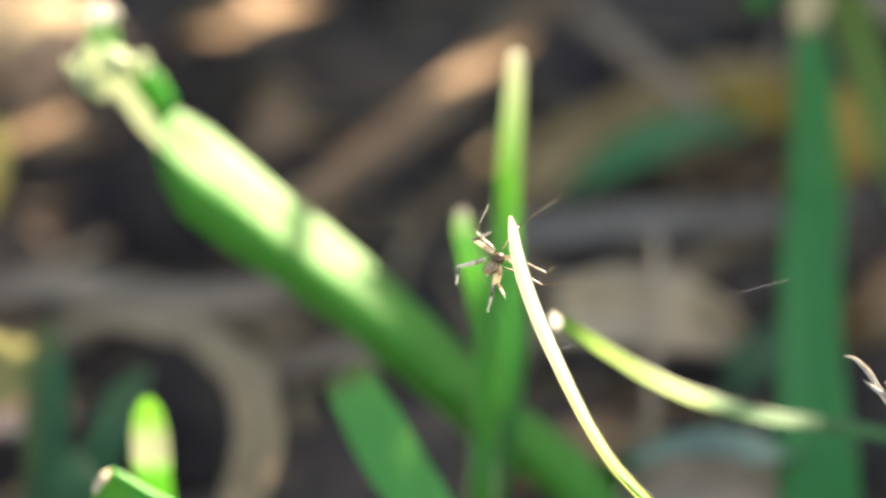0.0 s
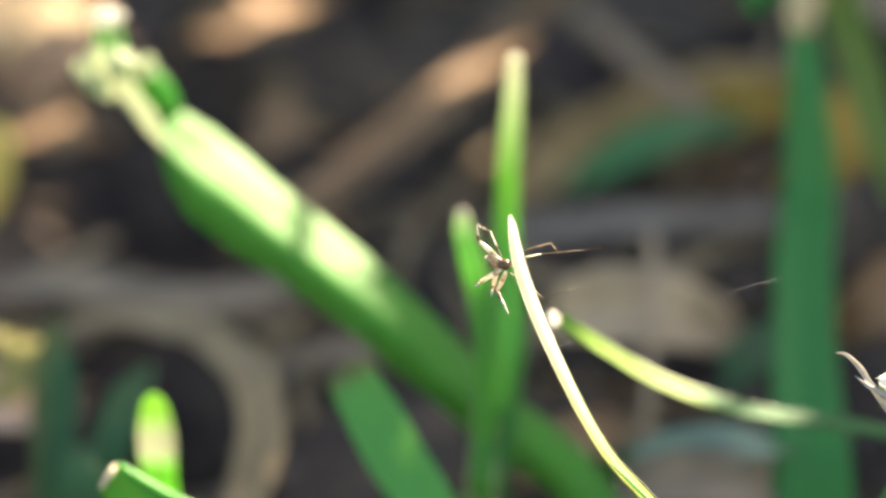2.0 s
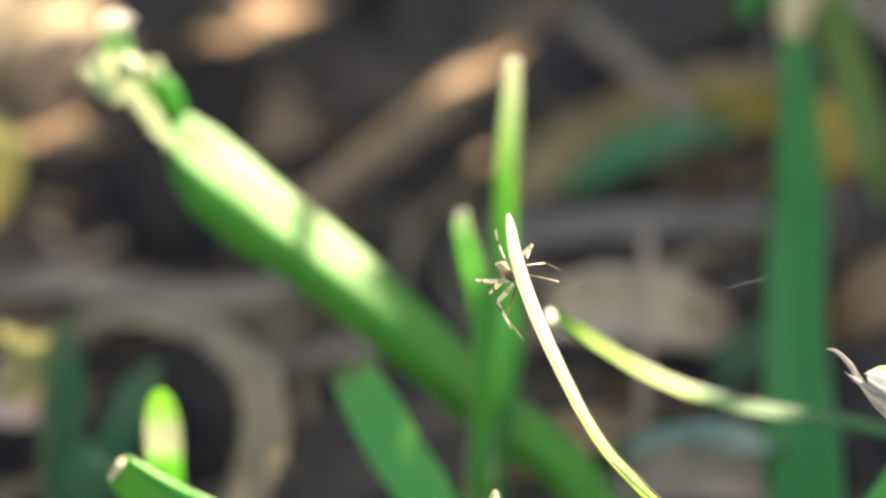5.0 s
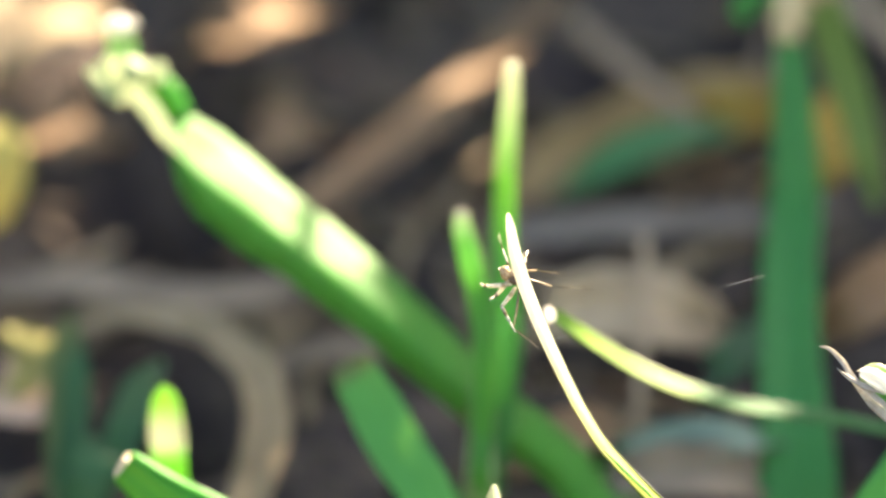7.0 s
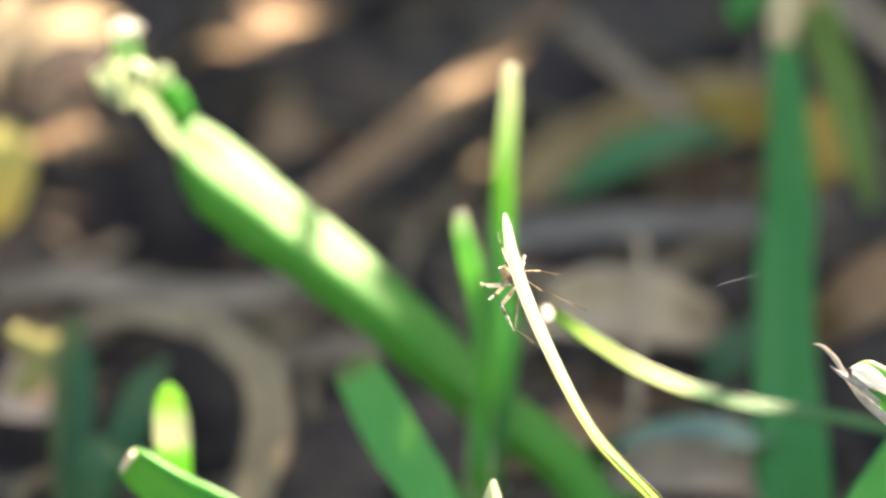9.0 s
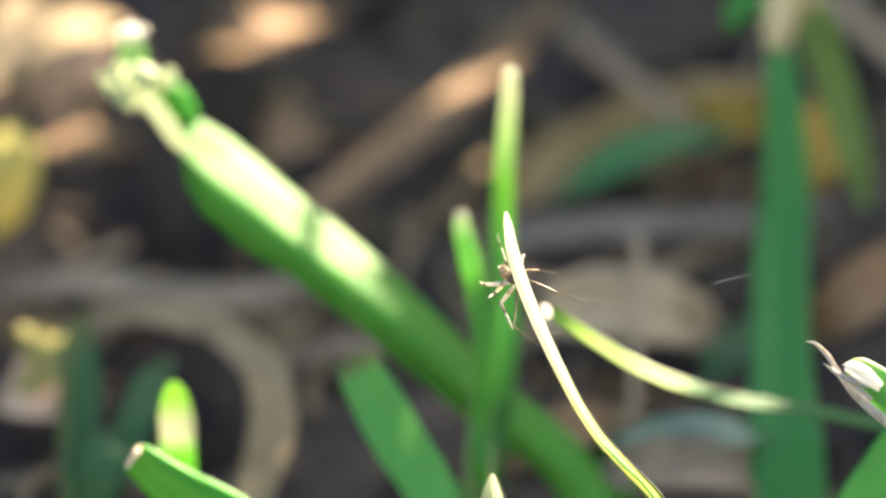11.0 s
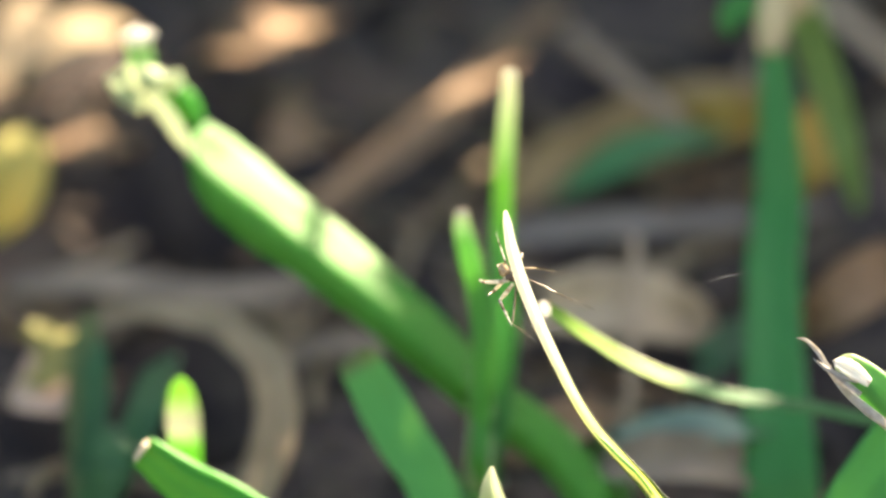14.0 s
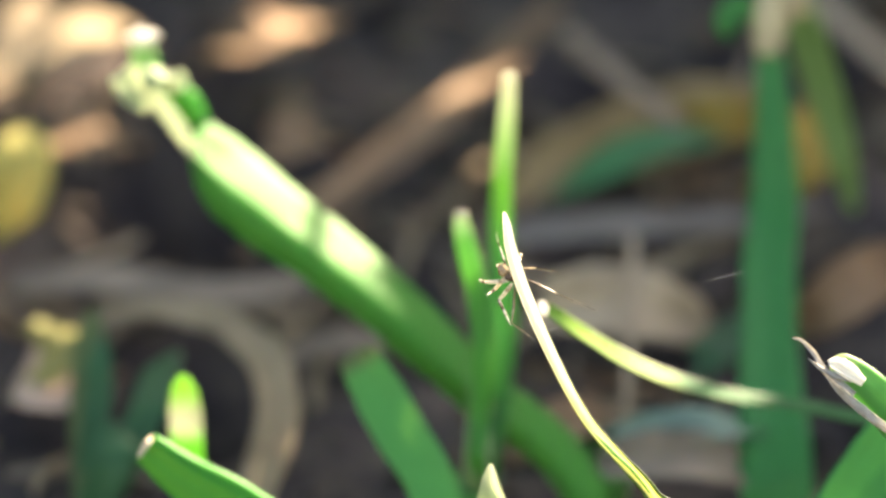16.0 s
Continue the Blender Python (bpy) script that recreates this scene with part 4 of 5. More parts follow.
# gaps left in the screen for sun patches: across, height, and their half sizes; then its stretches: from and to across,
# least and most height, bow, spread, half depth, number of blades
SUN_GAPS = ((0.014, 0.079, 0.016, 0.0142), (0.0448, 0.0795, 0.0042, 0.0060), (0.0462, 0.0845, 0.0042, 0.0048), (0.0480, 0.103, 0.0043, 0.006), (0.0790, 0.0955, 0.0031, 0.0082), (0.0585, 0.1230, 0.0042, 0.0075), (0.0884, 0.1490, 0.0040, 0.0037))
SCREEN_ROWS = (
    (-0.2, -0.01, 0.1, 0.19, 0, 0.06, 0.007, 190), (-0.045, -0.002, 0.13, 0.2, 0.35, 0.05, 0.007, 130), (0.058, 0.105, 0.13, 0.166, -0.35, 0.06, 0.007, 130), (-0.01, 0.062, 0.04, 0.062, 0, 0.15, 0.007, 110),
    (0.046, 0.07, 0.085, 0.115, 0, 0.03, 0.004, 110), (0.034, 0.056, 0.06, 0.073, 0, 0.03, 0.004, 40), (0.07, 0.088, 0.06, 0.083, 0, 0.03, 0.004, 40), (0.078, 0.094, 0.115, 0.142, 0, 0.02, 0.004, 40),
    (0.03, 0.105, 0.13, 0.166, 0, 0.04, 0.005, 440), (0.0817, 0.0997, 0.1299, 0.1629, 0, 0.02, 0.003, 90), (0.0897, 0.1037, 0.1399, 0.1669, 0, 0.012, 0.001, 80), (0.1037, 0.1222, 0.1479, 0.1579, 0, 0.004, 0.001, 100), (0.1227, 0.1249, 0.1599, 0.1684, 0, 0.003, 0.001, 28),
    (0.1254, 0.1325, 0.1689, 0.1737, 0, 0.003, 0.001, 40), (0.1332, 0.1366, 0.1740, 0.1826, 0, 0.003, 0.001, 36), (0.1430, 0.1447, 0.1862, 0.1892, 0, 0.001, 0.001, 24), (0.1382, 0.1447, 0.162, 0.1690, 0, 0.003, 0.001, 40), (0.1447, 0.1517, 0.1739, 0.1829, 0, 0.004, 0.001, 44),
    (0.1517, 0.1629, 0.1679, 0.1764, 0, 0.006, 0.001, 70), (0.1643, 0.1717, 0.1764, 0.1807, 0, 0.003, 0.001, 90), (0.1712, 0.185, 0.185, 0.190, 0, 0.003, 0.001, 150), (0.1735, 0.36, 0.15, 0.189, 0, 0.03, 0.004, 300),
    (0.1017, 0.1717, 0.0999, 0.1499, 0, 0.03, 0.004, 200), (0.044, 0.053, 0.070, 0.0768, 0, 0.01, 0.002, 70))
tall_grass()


def shade_blade(root, aim, w):
    """An unseen long blade that arches over, added to cast a shadow band on a leaf."""
    root, aim = Vector(root), Vector(aim)
    mid = root.lerp(aim, 0.5) + Vector((0, 0, 0.03))
    tip = aim + (aim - mid).normalized() * 0.0002
    b = thing("grass_shoot", "unseen arching blade added to cast a band of shade", "grass shoot", "tall blades", at=root)
    blade(b, [tip - root, aim - root, mid - root, root.lerp(mid, 0.4) - root + Vector((0, 0, 0.012)), Vector((0, 0, -0.002))], [w, w, w * 1.2, w * 1.3, w * 1.3], (0.3, 0.3, 0.9), GREEN, steps=5)


for shaded, reach, root, w in (((-0.01040, 0.04290, 0.02590), 0.20, (-0.02, 0.19, 0.0), 0.0019), ((0.02060, 0.02050, 0.02165), 0.24, (0.165, 0.20, 0.0), 0.0020)):
    shade_blade(root, Vector(shaded) + to_sun * reach, w)


# ---- the spider ----
spider_parts = {}


def build_spider():
    s = thing("spider", "small brown spider with pale banded legs on a grass shoot", "spider", at=(0.00353, 0.00115, 0.04375))
    bm = ball(bmesh.new(), (0, 0, 0), (0.00046, 0.00040, 0.00034))
    for v in bm.verts:
        v.co *= 1 + 0.10 * noise.noise(v.co * 4000)
    head = part("cephalothorax", bm, CHITIN, s, "dark brown head and breast")
    bm = bmesh.new()
    for x, y, z in ((0.30, 0.10, 0.22), (0.30, -0.10, 0.22), (0.36, 0.16, 0.12), (0.36, -0.16, 0.12)):
        ball(bm, (x * MM, y * MM, z * MM), (0.05 * MM, 0.05 * MM, 0.05 * MM))
    part("eyes", bm, EYE, head)
    for side in (1, -1):
        part("palp", tube_mesh(bmesh.new(), [(0.35 * MM, 0.12 * MM * side, -0.05 * MM), (0.6 * MM, 0.22 * MM * side, 0.0), (0.75 * MM, 0.2 * MM * side, -0.2 * MM)], [0.06 * MM, 0.07 * MM, 0.09 * MM], steps=4, sides=6), LEG_PALE, head)
    bm = ball(bmesh.new(), (-0.42 * MM, 0, 0.0), (0.00054, 0.00042, 0.00044))
    for v in bm.verts:
        v.co += Vector((0, 0, 0.00008 * math.sin(v.co.x * 5200)))
    ab = spider_parts["abdomen"] = part("abdomen", bm, ABDOMEN, s, "brown abdomen with pale marks")
    for side in (1, -1, 0):
        part("spinneret", ball(bmesh.new(), (-0.95 * MM, 0.12 * MM * side, -0.06 * MM), (0.12 * MM, 0.07 * MM, 0.07 * MM)), LEG_PALE, ab)
    for key, femur, shin in (('a', 0.00175, 0.00218), ('b', 0.00168, 0.00175), ('c', 0.00183, 0.00158), ('d', 0.00175, 0.00175), ('e', 0.00161, 0.00204), ('f', 0.00274, 0.00274), ('g', 0.00263, 0.00369), ('h', 0.00253, 0.00386)):
        slim = 0.62 if key in "aghf" else 1.36
        hind = key in "fgh"
        radii = [0.07 * MM * slim, 0.10 * MM * slim, 0.13 * MM * slim, 0.10 * MM * slim, 0.075 * MM * slim]
        bm = tube_mesh(bmesh.new(), [(0, 0, 0), (femur * 0.12, 0, 0.00003), (femur * 0.45, 0, 0.00006), (femur * 0.82, 0, 0.00004), (femur, 0, 0)], radii, steps=3)
        lg = spider_parts["leg_" + key] = part("leg", bm, LEG_SLIM if hind else (LEG_BANDED if key == "a" else LEG_PALE), s, "slim brown leg" if hind or key == "a" else "pale golden leg")
        part("joint", ball(bmesh.new(), (femur, 0, 0), (0.10 * MM * slim, 0.088 * MM * slim, 0.088 * MM * slim)), CHITIN, lg, "dark knee joint")
        slim *= 1.0 if hind or key == "a" else 1.25
        radii = [0.075 * MM * slim, 0.070 * MM * slim, 0.056 * MM * slim, 0.030 * MM * slim, 0.016 * MM]
        bm = tube_mesh(bmesh.new(), [(0, 0, 0), (shin * 0.15, 0, 0.00003), (shin * 0.5, 0, 0.00002), (shin * 0.8, 0, -0.00001), (shin, 0, -0.00006)], radii, steps=3, sides=7)
        rng = random.Random(ord(key))
        for i in range(16):
            x = shin * rng.uniform(0.1, 0.95)
            a = rng.uniform(0, 6.28)
            d = Vector((0.00009, 0.00011 * math.cos(a), 0.00011 * math.sin(a)))
            tube_mesh(bm, [(x, 0, 0), Vector((x, 0, 0)) + d, Vector((x, 0, 0)) + d * 1.7], [0.008 * MM, 0.006 * MM, 0.003 * MM], steps=1, sides=3)
        spider_parts["shin_" + key] = part("shin", bm, LEG_SLIM if hind else LEG_BANDED, lg, "thin banded bristly shin")
    return s


spider = build_spider()


def silk(pts, r=0.008):
    return tagged(part("silk_thread", tube_mesh(bmesh.new(), pts, [r * 0.4 * MM, r * MM, r * 1.3 * MM, r * MM, r * 0.4 * MM], steps=6, sides=5), SILK), "fine glinting silk thread stretched between grass blades", "silk thread", "silk threads")


silk([(0.01819, 0.00045, 0.04159), (0.01897, 0.00055, 0.04178), (0.01986, 0.00067, 0.04200), (0.02092, 0.00079, 0.04222), (0.02166, 0.00089, 0.04240)], 0.005)
silk([(0.00712, -0.00206, 0.03899), (0.00744, -0.00203, 0.03905), (0.00775, -0.00198, 0.03915), (0.00807, -0.00193, 0.03924), (0.00839, -0.00190, 0.03930)], 0.006)
cam.data.dof.focus_object = spider


def motions():
    foot = tuple(BLADE_FOOT)
    walk(perch_blade, [(t, pose(*foot, back, lean, 0)) for t, lean, back in (
        (0.0, 0.06, 0.0), (0.25, 0.12, 0.0), (0.5, -0.36, 0.25), (0.75, -0.05, -0.05), (1.0, 0.06, -0.1), (1.5, -0.1, -0.15), (2.0, 0.08, -0.1), (2.5, -0.06, -0.15), (3.0, -0.08, -0.15), (4.0, 0.0, -0.2),
        (6.3, 0.02, -0.3), (8.0, 0.06, -0.3), (9.0, -0.12, -0.35), (11.3, 0.04, -0.5), (12.0, -0.02, -0.55), (12.5, 0.08, -0.65), (14.0, 0.08, -0.7), (15.0, 0.06, -0.65), (16.0, 0.06, -0.6))])
    walk(spider, [(0.00, pose(0.003533, 0.001147, 0.043750)), (0.50, pose(0.003543, 0.001054, 0.043574)), (1.00, pose(0.003875, 0.001009, 0.043493)), (1.50, pose(0.003888, 0.001016, 0.043505)), (2.00, pose(0.003937, 0.000922, 0.043328)), (2.50, pose(0.003987, 0.000844, 0.043180)), (3.00, pose(0.004074, 0.000801, 0.043097)), (3.50, pose(0.004126, 0.000740, 0.042981)), (4.00, pose(0.004252, 0.000680, 0.042865)), (4.20, pose(0.004295, 0.000642, 0.042792)), (6.30, pose(0.004704, 0.000400, 0.042317)), (7.00, pose(0.004730, 0.000368, 0.042249)), (7.60, pose(0.004753, 0.000340, 0.042191)), (8.20, pose(0.004768, 0.000322, 0.042153)), (8.60, pose(0.004768, 0.000322, 0.042153)), (9.00, pose(0.004768, 0.000322, 0.042153)), (11.30, pose(0.004768, 0.000322, 0.042153)), (12.50, pose(0.004768, 0.000322, 0.042153)), (16.00, pose(0.004768, 0.000322, 0.042153))])
    walk(spider_parts['abdomen'], [(0, pose(-0.000167, -0.000077, -0.000212, -11.4, -49.1, 24.8)), (0.5, pose(-0.000247, -0.000034, -0.000128, -0.7, -27.3, 7.8)), (1, pose(-0.000271, 0.000009, -0.000070, 2.7, -14.4, -1.8)), (1.5, pose(-0.000277, 0.000037, -0.000006, 3.5, -1.2, -7.6)), (2, pose(-0.000256, 0.000081, 0.000081, 2.2, 16.7, -17.6)), (2.5, pose(-0.000177, 0.000131, 0.000173, -6.8, 38.3, -36.5)), (3, pose(-0.000150, 0.000135, 0.000194, -10.5, 43.9, -42.1)), (3.5, pose(-0.000167, 0.000130, 0.000183, -7.7, 40.8, -38.0)), (4, pose(-0.000203, 0.000121, 0.000150, -3.3, 32.5, -30.7)), (4.2, pose(-0.000203, 0.000121, 0.000150, -3.3, 32.5, -30.7)), (6.3, pose(-0.000224, 0.000111, 0.000127, -1.2, 26.9, -26.4)), (7, pose(-0.000216, 0.000115, 0.000136, -2.0, 29.2, -28.1)), (7.6, pose(-0.000208, 0.000119, 0.000145, -2.8, 31.1, -29.6)), (8.2, pose(-0.000203, 0.000121, 0.000150, -3.3, 32.3, -30.7)), (8.6, pose(-0.000203, 0.000121, 0.000150, -3.3, 32.3, -30.7)), (9, pose(-0.000203, 0.000121, 0.000150, -3.3, 32.3, -30.7)), (11.3, pose(-0.000203, 0.000121, 0.000150, -3.3, 32.3, -30.7)), (12.5, pose(-0.000203, 0.000121, 0.000150, -3.3, 32.3, -30.7)), (16, pose(-0.000203, 0.000121, 0.000150, -3.3, 32.3, -30.7))])
    walk(spider_parts['leg_a'], [(0, pose(-0.000211, 0.000231, 0.000434, -60.3, -25.5, 137.5)), (0.5, pose(-0.000334, 0.000296, 0.000558, -68.4, -41.6, 151.9)), (1, pose(-0.000211, 0.000230, 0.000434, -49.7, -16.3, 115.2)), (1.5, pose(-0.000211, 0.000229, 0.000434, -43.9, -26.0, 99.3)), (2, pose(-0.000211, 0.000229, 0.000434, -57.6, -45.6, 122.3)), (2.5, pose(-0.000212, 0.000229, 0.000435, -62.4, -22.6, 130.6)), (3, pose(-0.000212, 0.000228, 0.000435, -59.1, -34.0, 123.7)), (3.5, pose(-0.000212, 0.000228, 0.000435, -60.2, -40.4, 125.5)), (4, pose(-0.000212, 0.000227, 0.000435, -53.2, -31.6, 113.5)), (4.2, pose(-0.000212, 0.000227, 0.000435, -53.6, -34.1, 114.4)), (6.3, pose(-0.000212, 0.000226, 0.000436, -53.6, -37.1, 114.4)), (7, pose(-0.000212, 0.000225, 0.000436, -55.2, -42.7, 116.9)), (7.6, pose(-0.000212, 0.000225, 0.000436, -58.5, -50.0, 121.4)), (8.2, pose(-0.000218, 0.000232, 0.000451, -63.6, -57.0, 127.7)), (8.6, pose(-0.000218, 0.000232, 0.000451, -63.6, -57.0, 127.7)), (9, pose(-0.000218, 0.000232, 0.000451, -63.6, -57.0, 127.8)), (11.3, pose(-0.000218, 0.000231, 0.000451, -63.7, -57.1, 127.9)), (12.5, pose(-0.000218, 0.000230, 0.000451, -63.8, -57.1, 127.9)), (16, pose(-0.000219, 0.000230, 0.000451, -63.7, -57.2, 127.9))])
    walk(spider_parts['shin_a'], [(0, pose(0.001755, 0.000000, 0.000000, 21.0, -22.9, -85.1)), (0.5, pose(0.001755, 0.000000, 0.000000, 13.4, -27.3, -67.3)), (1, pose(0.001755, 0.000000, 0.000000, 17.0, -22.6, -75.8)), (1.27, pose(0.001755, 0.000000, 0.000000, 24.8, -56.1, -87.5)), (1.5, pose(0.001755, 0.000000, 0.000000, 106.9, -79.2, -172.9)), (2, pose(0.001755, 0.000000, 0.000000, -17.1, -75.7, -47.8)), (2.5, pose(0.001755, 0.000000, 0.000000, 13.0, -55.9, -80.2)), (3, pose(0.001755, 0.000000, 0.000000, -0.6, -56.9, -63.9)), (3.5, pose(0.001755, 0.000000, 0.000000, -6.7, -52.2, -56.4)), (4, pose(0.001755, 0.000000, 0.000000, 13.4, -57.0, -80.9)), (4.2, pose(0.001755, 0.000000, 0.000000, 9.7, -56.6, -76.5)), (6.3, pose(0.001755, 0.000000, 0.000000, 8.2, -56.5, -74.7)), (7, pose(0.001755, 0.000000, 0.000000, 0.4, -55.6, -65.2)), (7.6, pose(0.001755, 0.000000, 0.000000, -9.4, -52.9, -53.2)), (8.2, pose(0.001755, 0.000000, 0.000000, -17.4, -49.0, -43.0)), (8.6, pose(0.001755, 0.000000, 0.000000, -17.4, -49.0, -43.0)), (9, pose(0.001755, 0.000000, 0.000000, -17.4, -49.0, -42.9)), (11.3, pose(0.001755, 0.000000, 0.000000, -17.4, -49.0, -43.0)), (12.5, pose(0.001755, 0.000000, 0.000000, -17.4, -49.0, -43.0)), (16, pose(0.001755, 0.000000, 0.000000, -17.3, -48.9, -43.1))])
    walk(spider_parts['leg_b'], [(0, pose(-0.000316, 0.000148, 0.000279, -30.6, -11.8, 138.7)), (0.5, pose(-0.000408, 0.000181, 0.000342, -38.9, -32.7, 160.0)), (1, pose(-0.000316, 0.000148, 0.000279, -36.8, -7.6, 154.1)), (1.5, pose(-0.000374, 0.000171, 0.000323, -38.3, -35.3, 158.0)), (2, pose(-0.000343, 0.000158, 0.000299, -38.4, -35.2, 158.1)), (2.5, pose(-0.000316, 0.000147, 0.000279, -5.1, -27.9, 98.8)), (3, pose(-0.000317, 0.000147, 0.000279, 14.5, -27.8, 58.2)), (3.5, pose(-0.000088, 0.000276, 0.000527, 31.6, -43.3, 29.4)), (4, pose(0.000390, 0.000478, 0.000918, 34.4, -39.3, 25.1)), (4.2, pose(0.000346, 0.000434, 0.000834, 35.5, -37.5, 23.4)), (6.3, pose(-0.000082, 0.000297, 0.000574, 29.1, -46.5, 32.9)), (7, pose(-0.000183, 0.000227, 0.000440, 30.0, -45.6, 31.6)), (7.6, pose(-0.000276, 0.000169, 0.000327, 30.9, -44.6, 30.4)), (8.2, pose(-0.000317, 0.000145, 0.000280, 24.0, -35.4, 41.1)), (8.6, pose(-0.000317, 0.000144, 0.000280, 24.0, -35.5, 41.1)), (9, pose(-0.000317, 0.000144, 0.000280, 24.0, -35.5, 41.1)), (11.3, pose(-0.000317, 0.000144, 0.000280, 24.0, -35.5, 41.0)), (12.5, pose(-0.000317, 0.000143, 0.000280, 24.0, -35.5, 41.0)), (16, pose(-0.000317, 0.000142, 0.000280, 24.0, -35.6, 41.0))])
    walk(spider_parts['shin_b'], [(0, pose(0.001685, 0.000000, 0.000000, 101.9, -37.0, -149.6)), (0.267, pose(0.001685, 0.000000, 0.000000, 149.4, -55.6, 148.4)), (0.5, pose(0.001685, 0.000000, 0.000000, -166.4, -34.5, 89.6)), (1, pose(0.001685, 0.000000, 0.000000, -10.4, -76.3, -69.2)), (1.5, pose(0.001685, 0.000000, 0.000000, -64.7, -63.4, -12.3)), (2, pose(0.001685, 0.000000, 0.000000, -61.2, -61.0, -16.2)), (2.5, pose(0.001685, 0.000000, 0.000000, 56.9, -53.4, -142.5)), (3, pose(0.001685, 0.000000, 0.000000, 24.4, -63.2, -104.9)), (3.5, pose(0.001685, 0.000000, 0.000000, -15.6, -56.9, -59.4)), (4, pose(0.001685, 0.000000, 0.000000, -14.5, -38.5, -60.9)), (4.2, pose(0.001685, 0.000000, 0.000000, 3.1, -54.8, -84.7)), (6.3, pose(0.001685, 0.000000, 0.000000, 50.8, -39.4, -146.5)), (7, pose(0.001685, 0.000000, 0.000000, 47.5, -41.9, -141.4)), (7.6, pose(0.001685, 0.000000, 0.000000, 44.3, -43.7, -136.7)), (8.2, pose(0.001685, 0.000000, 0.000000, 49.0, -36.0, -144.0)), (8.6, pose(0.001685, 0.000000, 0.000000, 49.0, -35.9, -143.9)), (9, pose(0.001685, 0.000000, 0.000000, 49.0, -35.9, -143.9)), (11.3, pose(0.001685, 0.000000, 0.000000, 48.9, -35.9, -143.9)), (12.5, pose(0.001685, 0.000000, 0.000000, 48.9, -35.9, -143.8)), (16, pose(0.001685, 0.000000, 0.000000, 48.8, -35.9, -143.7))])
    walk(spider_parts['leg_c'], [(0, pose(-0.000783, -0.000023, -0.000043, -123.1, 13.5, -172.7)), (0.5, pose(-0.000644, 0.000054, 0.000101, -123.7, -7.6, 175.9)), (1, pose(-0.000446, 0.000110, 0.000207, -105.2, -50.0, 140.9)), (1.27, pose(-0.000399, 0.000071, 0.000134, -105.6, 6.0, 141.7)), (1.5, pose(-0.000351, 0.000033, 0.000062, -104.8, 61.9, 142.8)), (2, pose(-0.000351, 0.000033, 0.000061, -90.1, 77.6, 158.4)), (2.5, pose(-0.000351, 0.000033, 0.000061, -126.9, 63.6, 119.8)), (3, pose(-0.000351, 0.000033, 0.000061, -117.4, 40.9, 131.6)), (3.5, pose(-0.000351, 0.000033, 0.000061, -123.5, 40.6, 122.2)), (4, pose(-0.000351, 0.000033, 0.000061, -120.1, 50.0, 127.0)), (4.2, pose(-0.000351, 0.000033, 0.000061, -119.6, 49.8, 127.7)), (6.3, pose(-0.000351, 0.000033, 0.000061, -102.9, 58.8, 148.0)), (7, pose(-0.000351, 0.000033, 0.000061, -104.8, 57.6, 145.8)), (7.6, pose(-0.000351, 0.000032, 0.000061, -106.3, 56.5, 144.1)), (8.2, pose(-0.000351, 0.000032, 0.000061, -107.2, 55.8, 143.0)), (8.6, pose(-0.000351, 0.000032, 0.000061, -107.2, 55.7, 143.0)), (9, pose(-0.000351, 0.000032, 0.000061, -107.2, 55.7, 142.9)), (11.3, pose(-0.000351, 0.000032, 0.000061, -107.3, 55.6, 142.9)), (12.5, pose(-0.000351, 0.000032, 0.000061, -107.3, 55.6, 142.9)), (16, pose(-0.000351, 0.000031, 0.000061, -107.1, 55.6, 143.0))])
    walk(spider_parts['shin_c'], [(0, pose(0.001825, 0.000000, 0.000000, 34.2, -69.1, -48.1)), (0.267, pose(0.001825, 0.000000, 0.000000, 57.1, -31.1, -76.2)), (0.5, pose(0.001825, 0.000000, 0.000000, 59.1, 9.1, -86.0)), (1, pose(0.001825, 0.000000, 0.000000, 52.7, -41.7, -65.6)), (1.27, pose(0.001825, 0.000000, 0.000000, 45.2, -82.9, -57.6)), (1.5, pose(0.001825, 0.000000, 0.000000, -123.8, -55.7, 111.8)), (2, pose(0.001825, 0.000000, 0.000000, -130.8, -73.1, 119.4)), (2.5, pose(0.001825, 0.000000, 0.000000, -170.8, -62.8, 162.2)), (3, pose(0.001825, 0.000000, 0.000000, 150.1, -46.7, -151.2)), (3.5, pose(0.001825, 0.000000, 0.000000, 146.8, -36.4, -146.3)), (4, pose(0.001825, 0.000000, 0.000000, 175.3, -50.2, 173.3)), (4.2, pose(0.001825, 0.000000, 0.000000, 173.4, -51.1, 175.8)), (6.3, pose(0.001825, 0.000000, 0.000000, 144.2, -67.2, -150.8)), (7, pose(0.001825, 0.000000, 0.000000, 145.0, -67.2, -151.7)), (7.6, pose(0.001825, 0.000000, 0.000000, 145.7, -67.3, -152.4)), (8.2, pose(0.001825, 0.000000, 0.000000, 146.2, -67.3, -153.0)), (8.6, pose(0.001825, 0.000000, 0.000000, 146.2, -67.3, -153.0)), (9, pose(0.001825, 0.000000, 0.000000, 146.3, -67.3, -153.0)), (11.3, pose(0.001825, 0.000000, 0.000000, 146.4, -67.3, -153.2)), (12.5, pose(0.001825, 0.000000, 0.000000, 146.5, -67.4, -153.3)), (16, pose(0.001825, 0.000000, 0.000000, 146.6, -67.4, -153.4))])
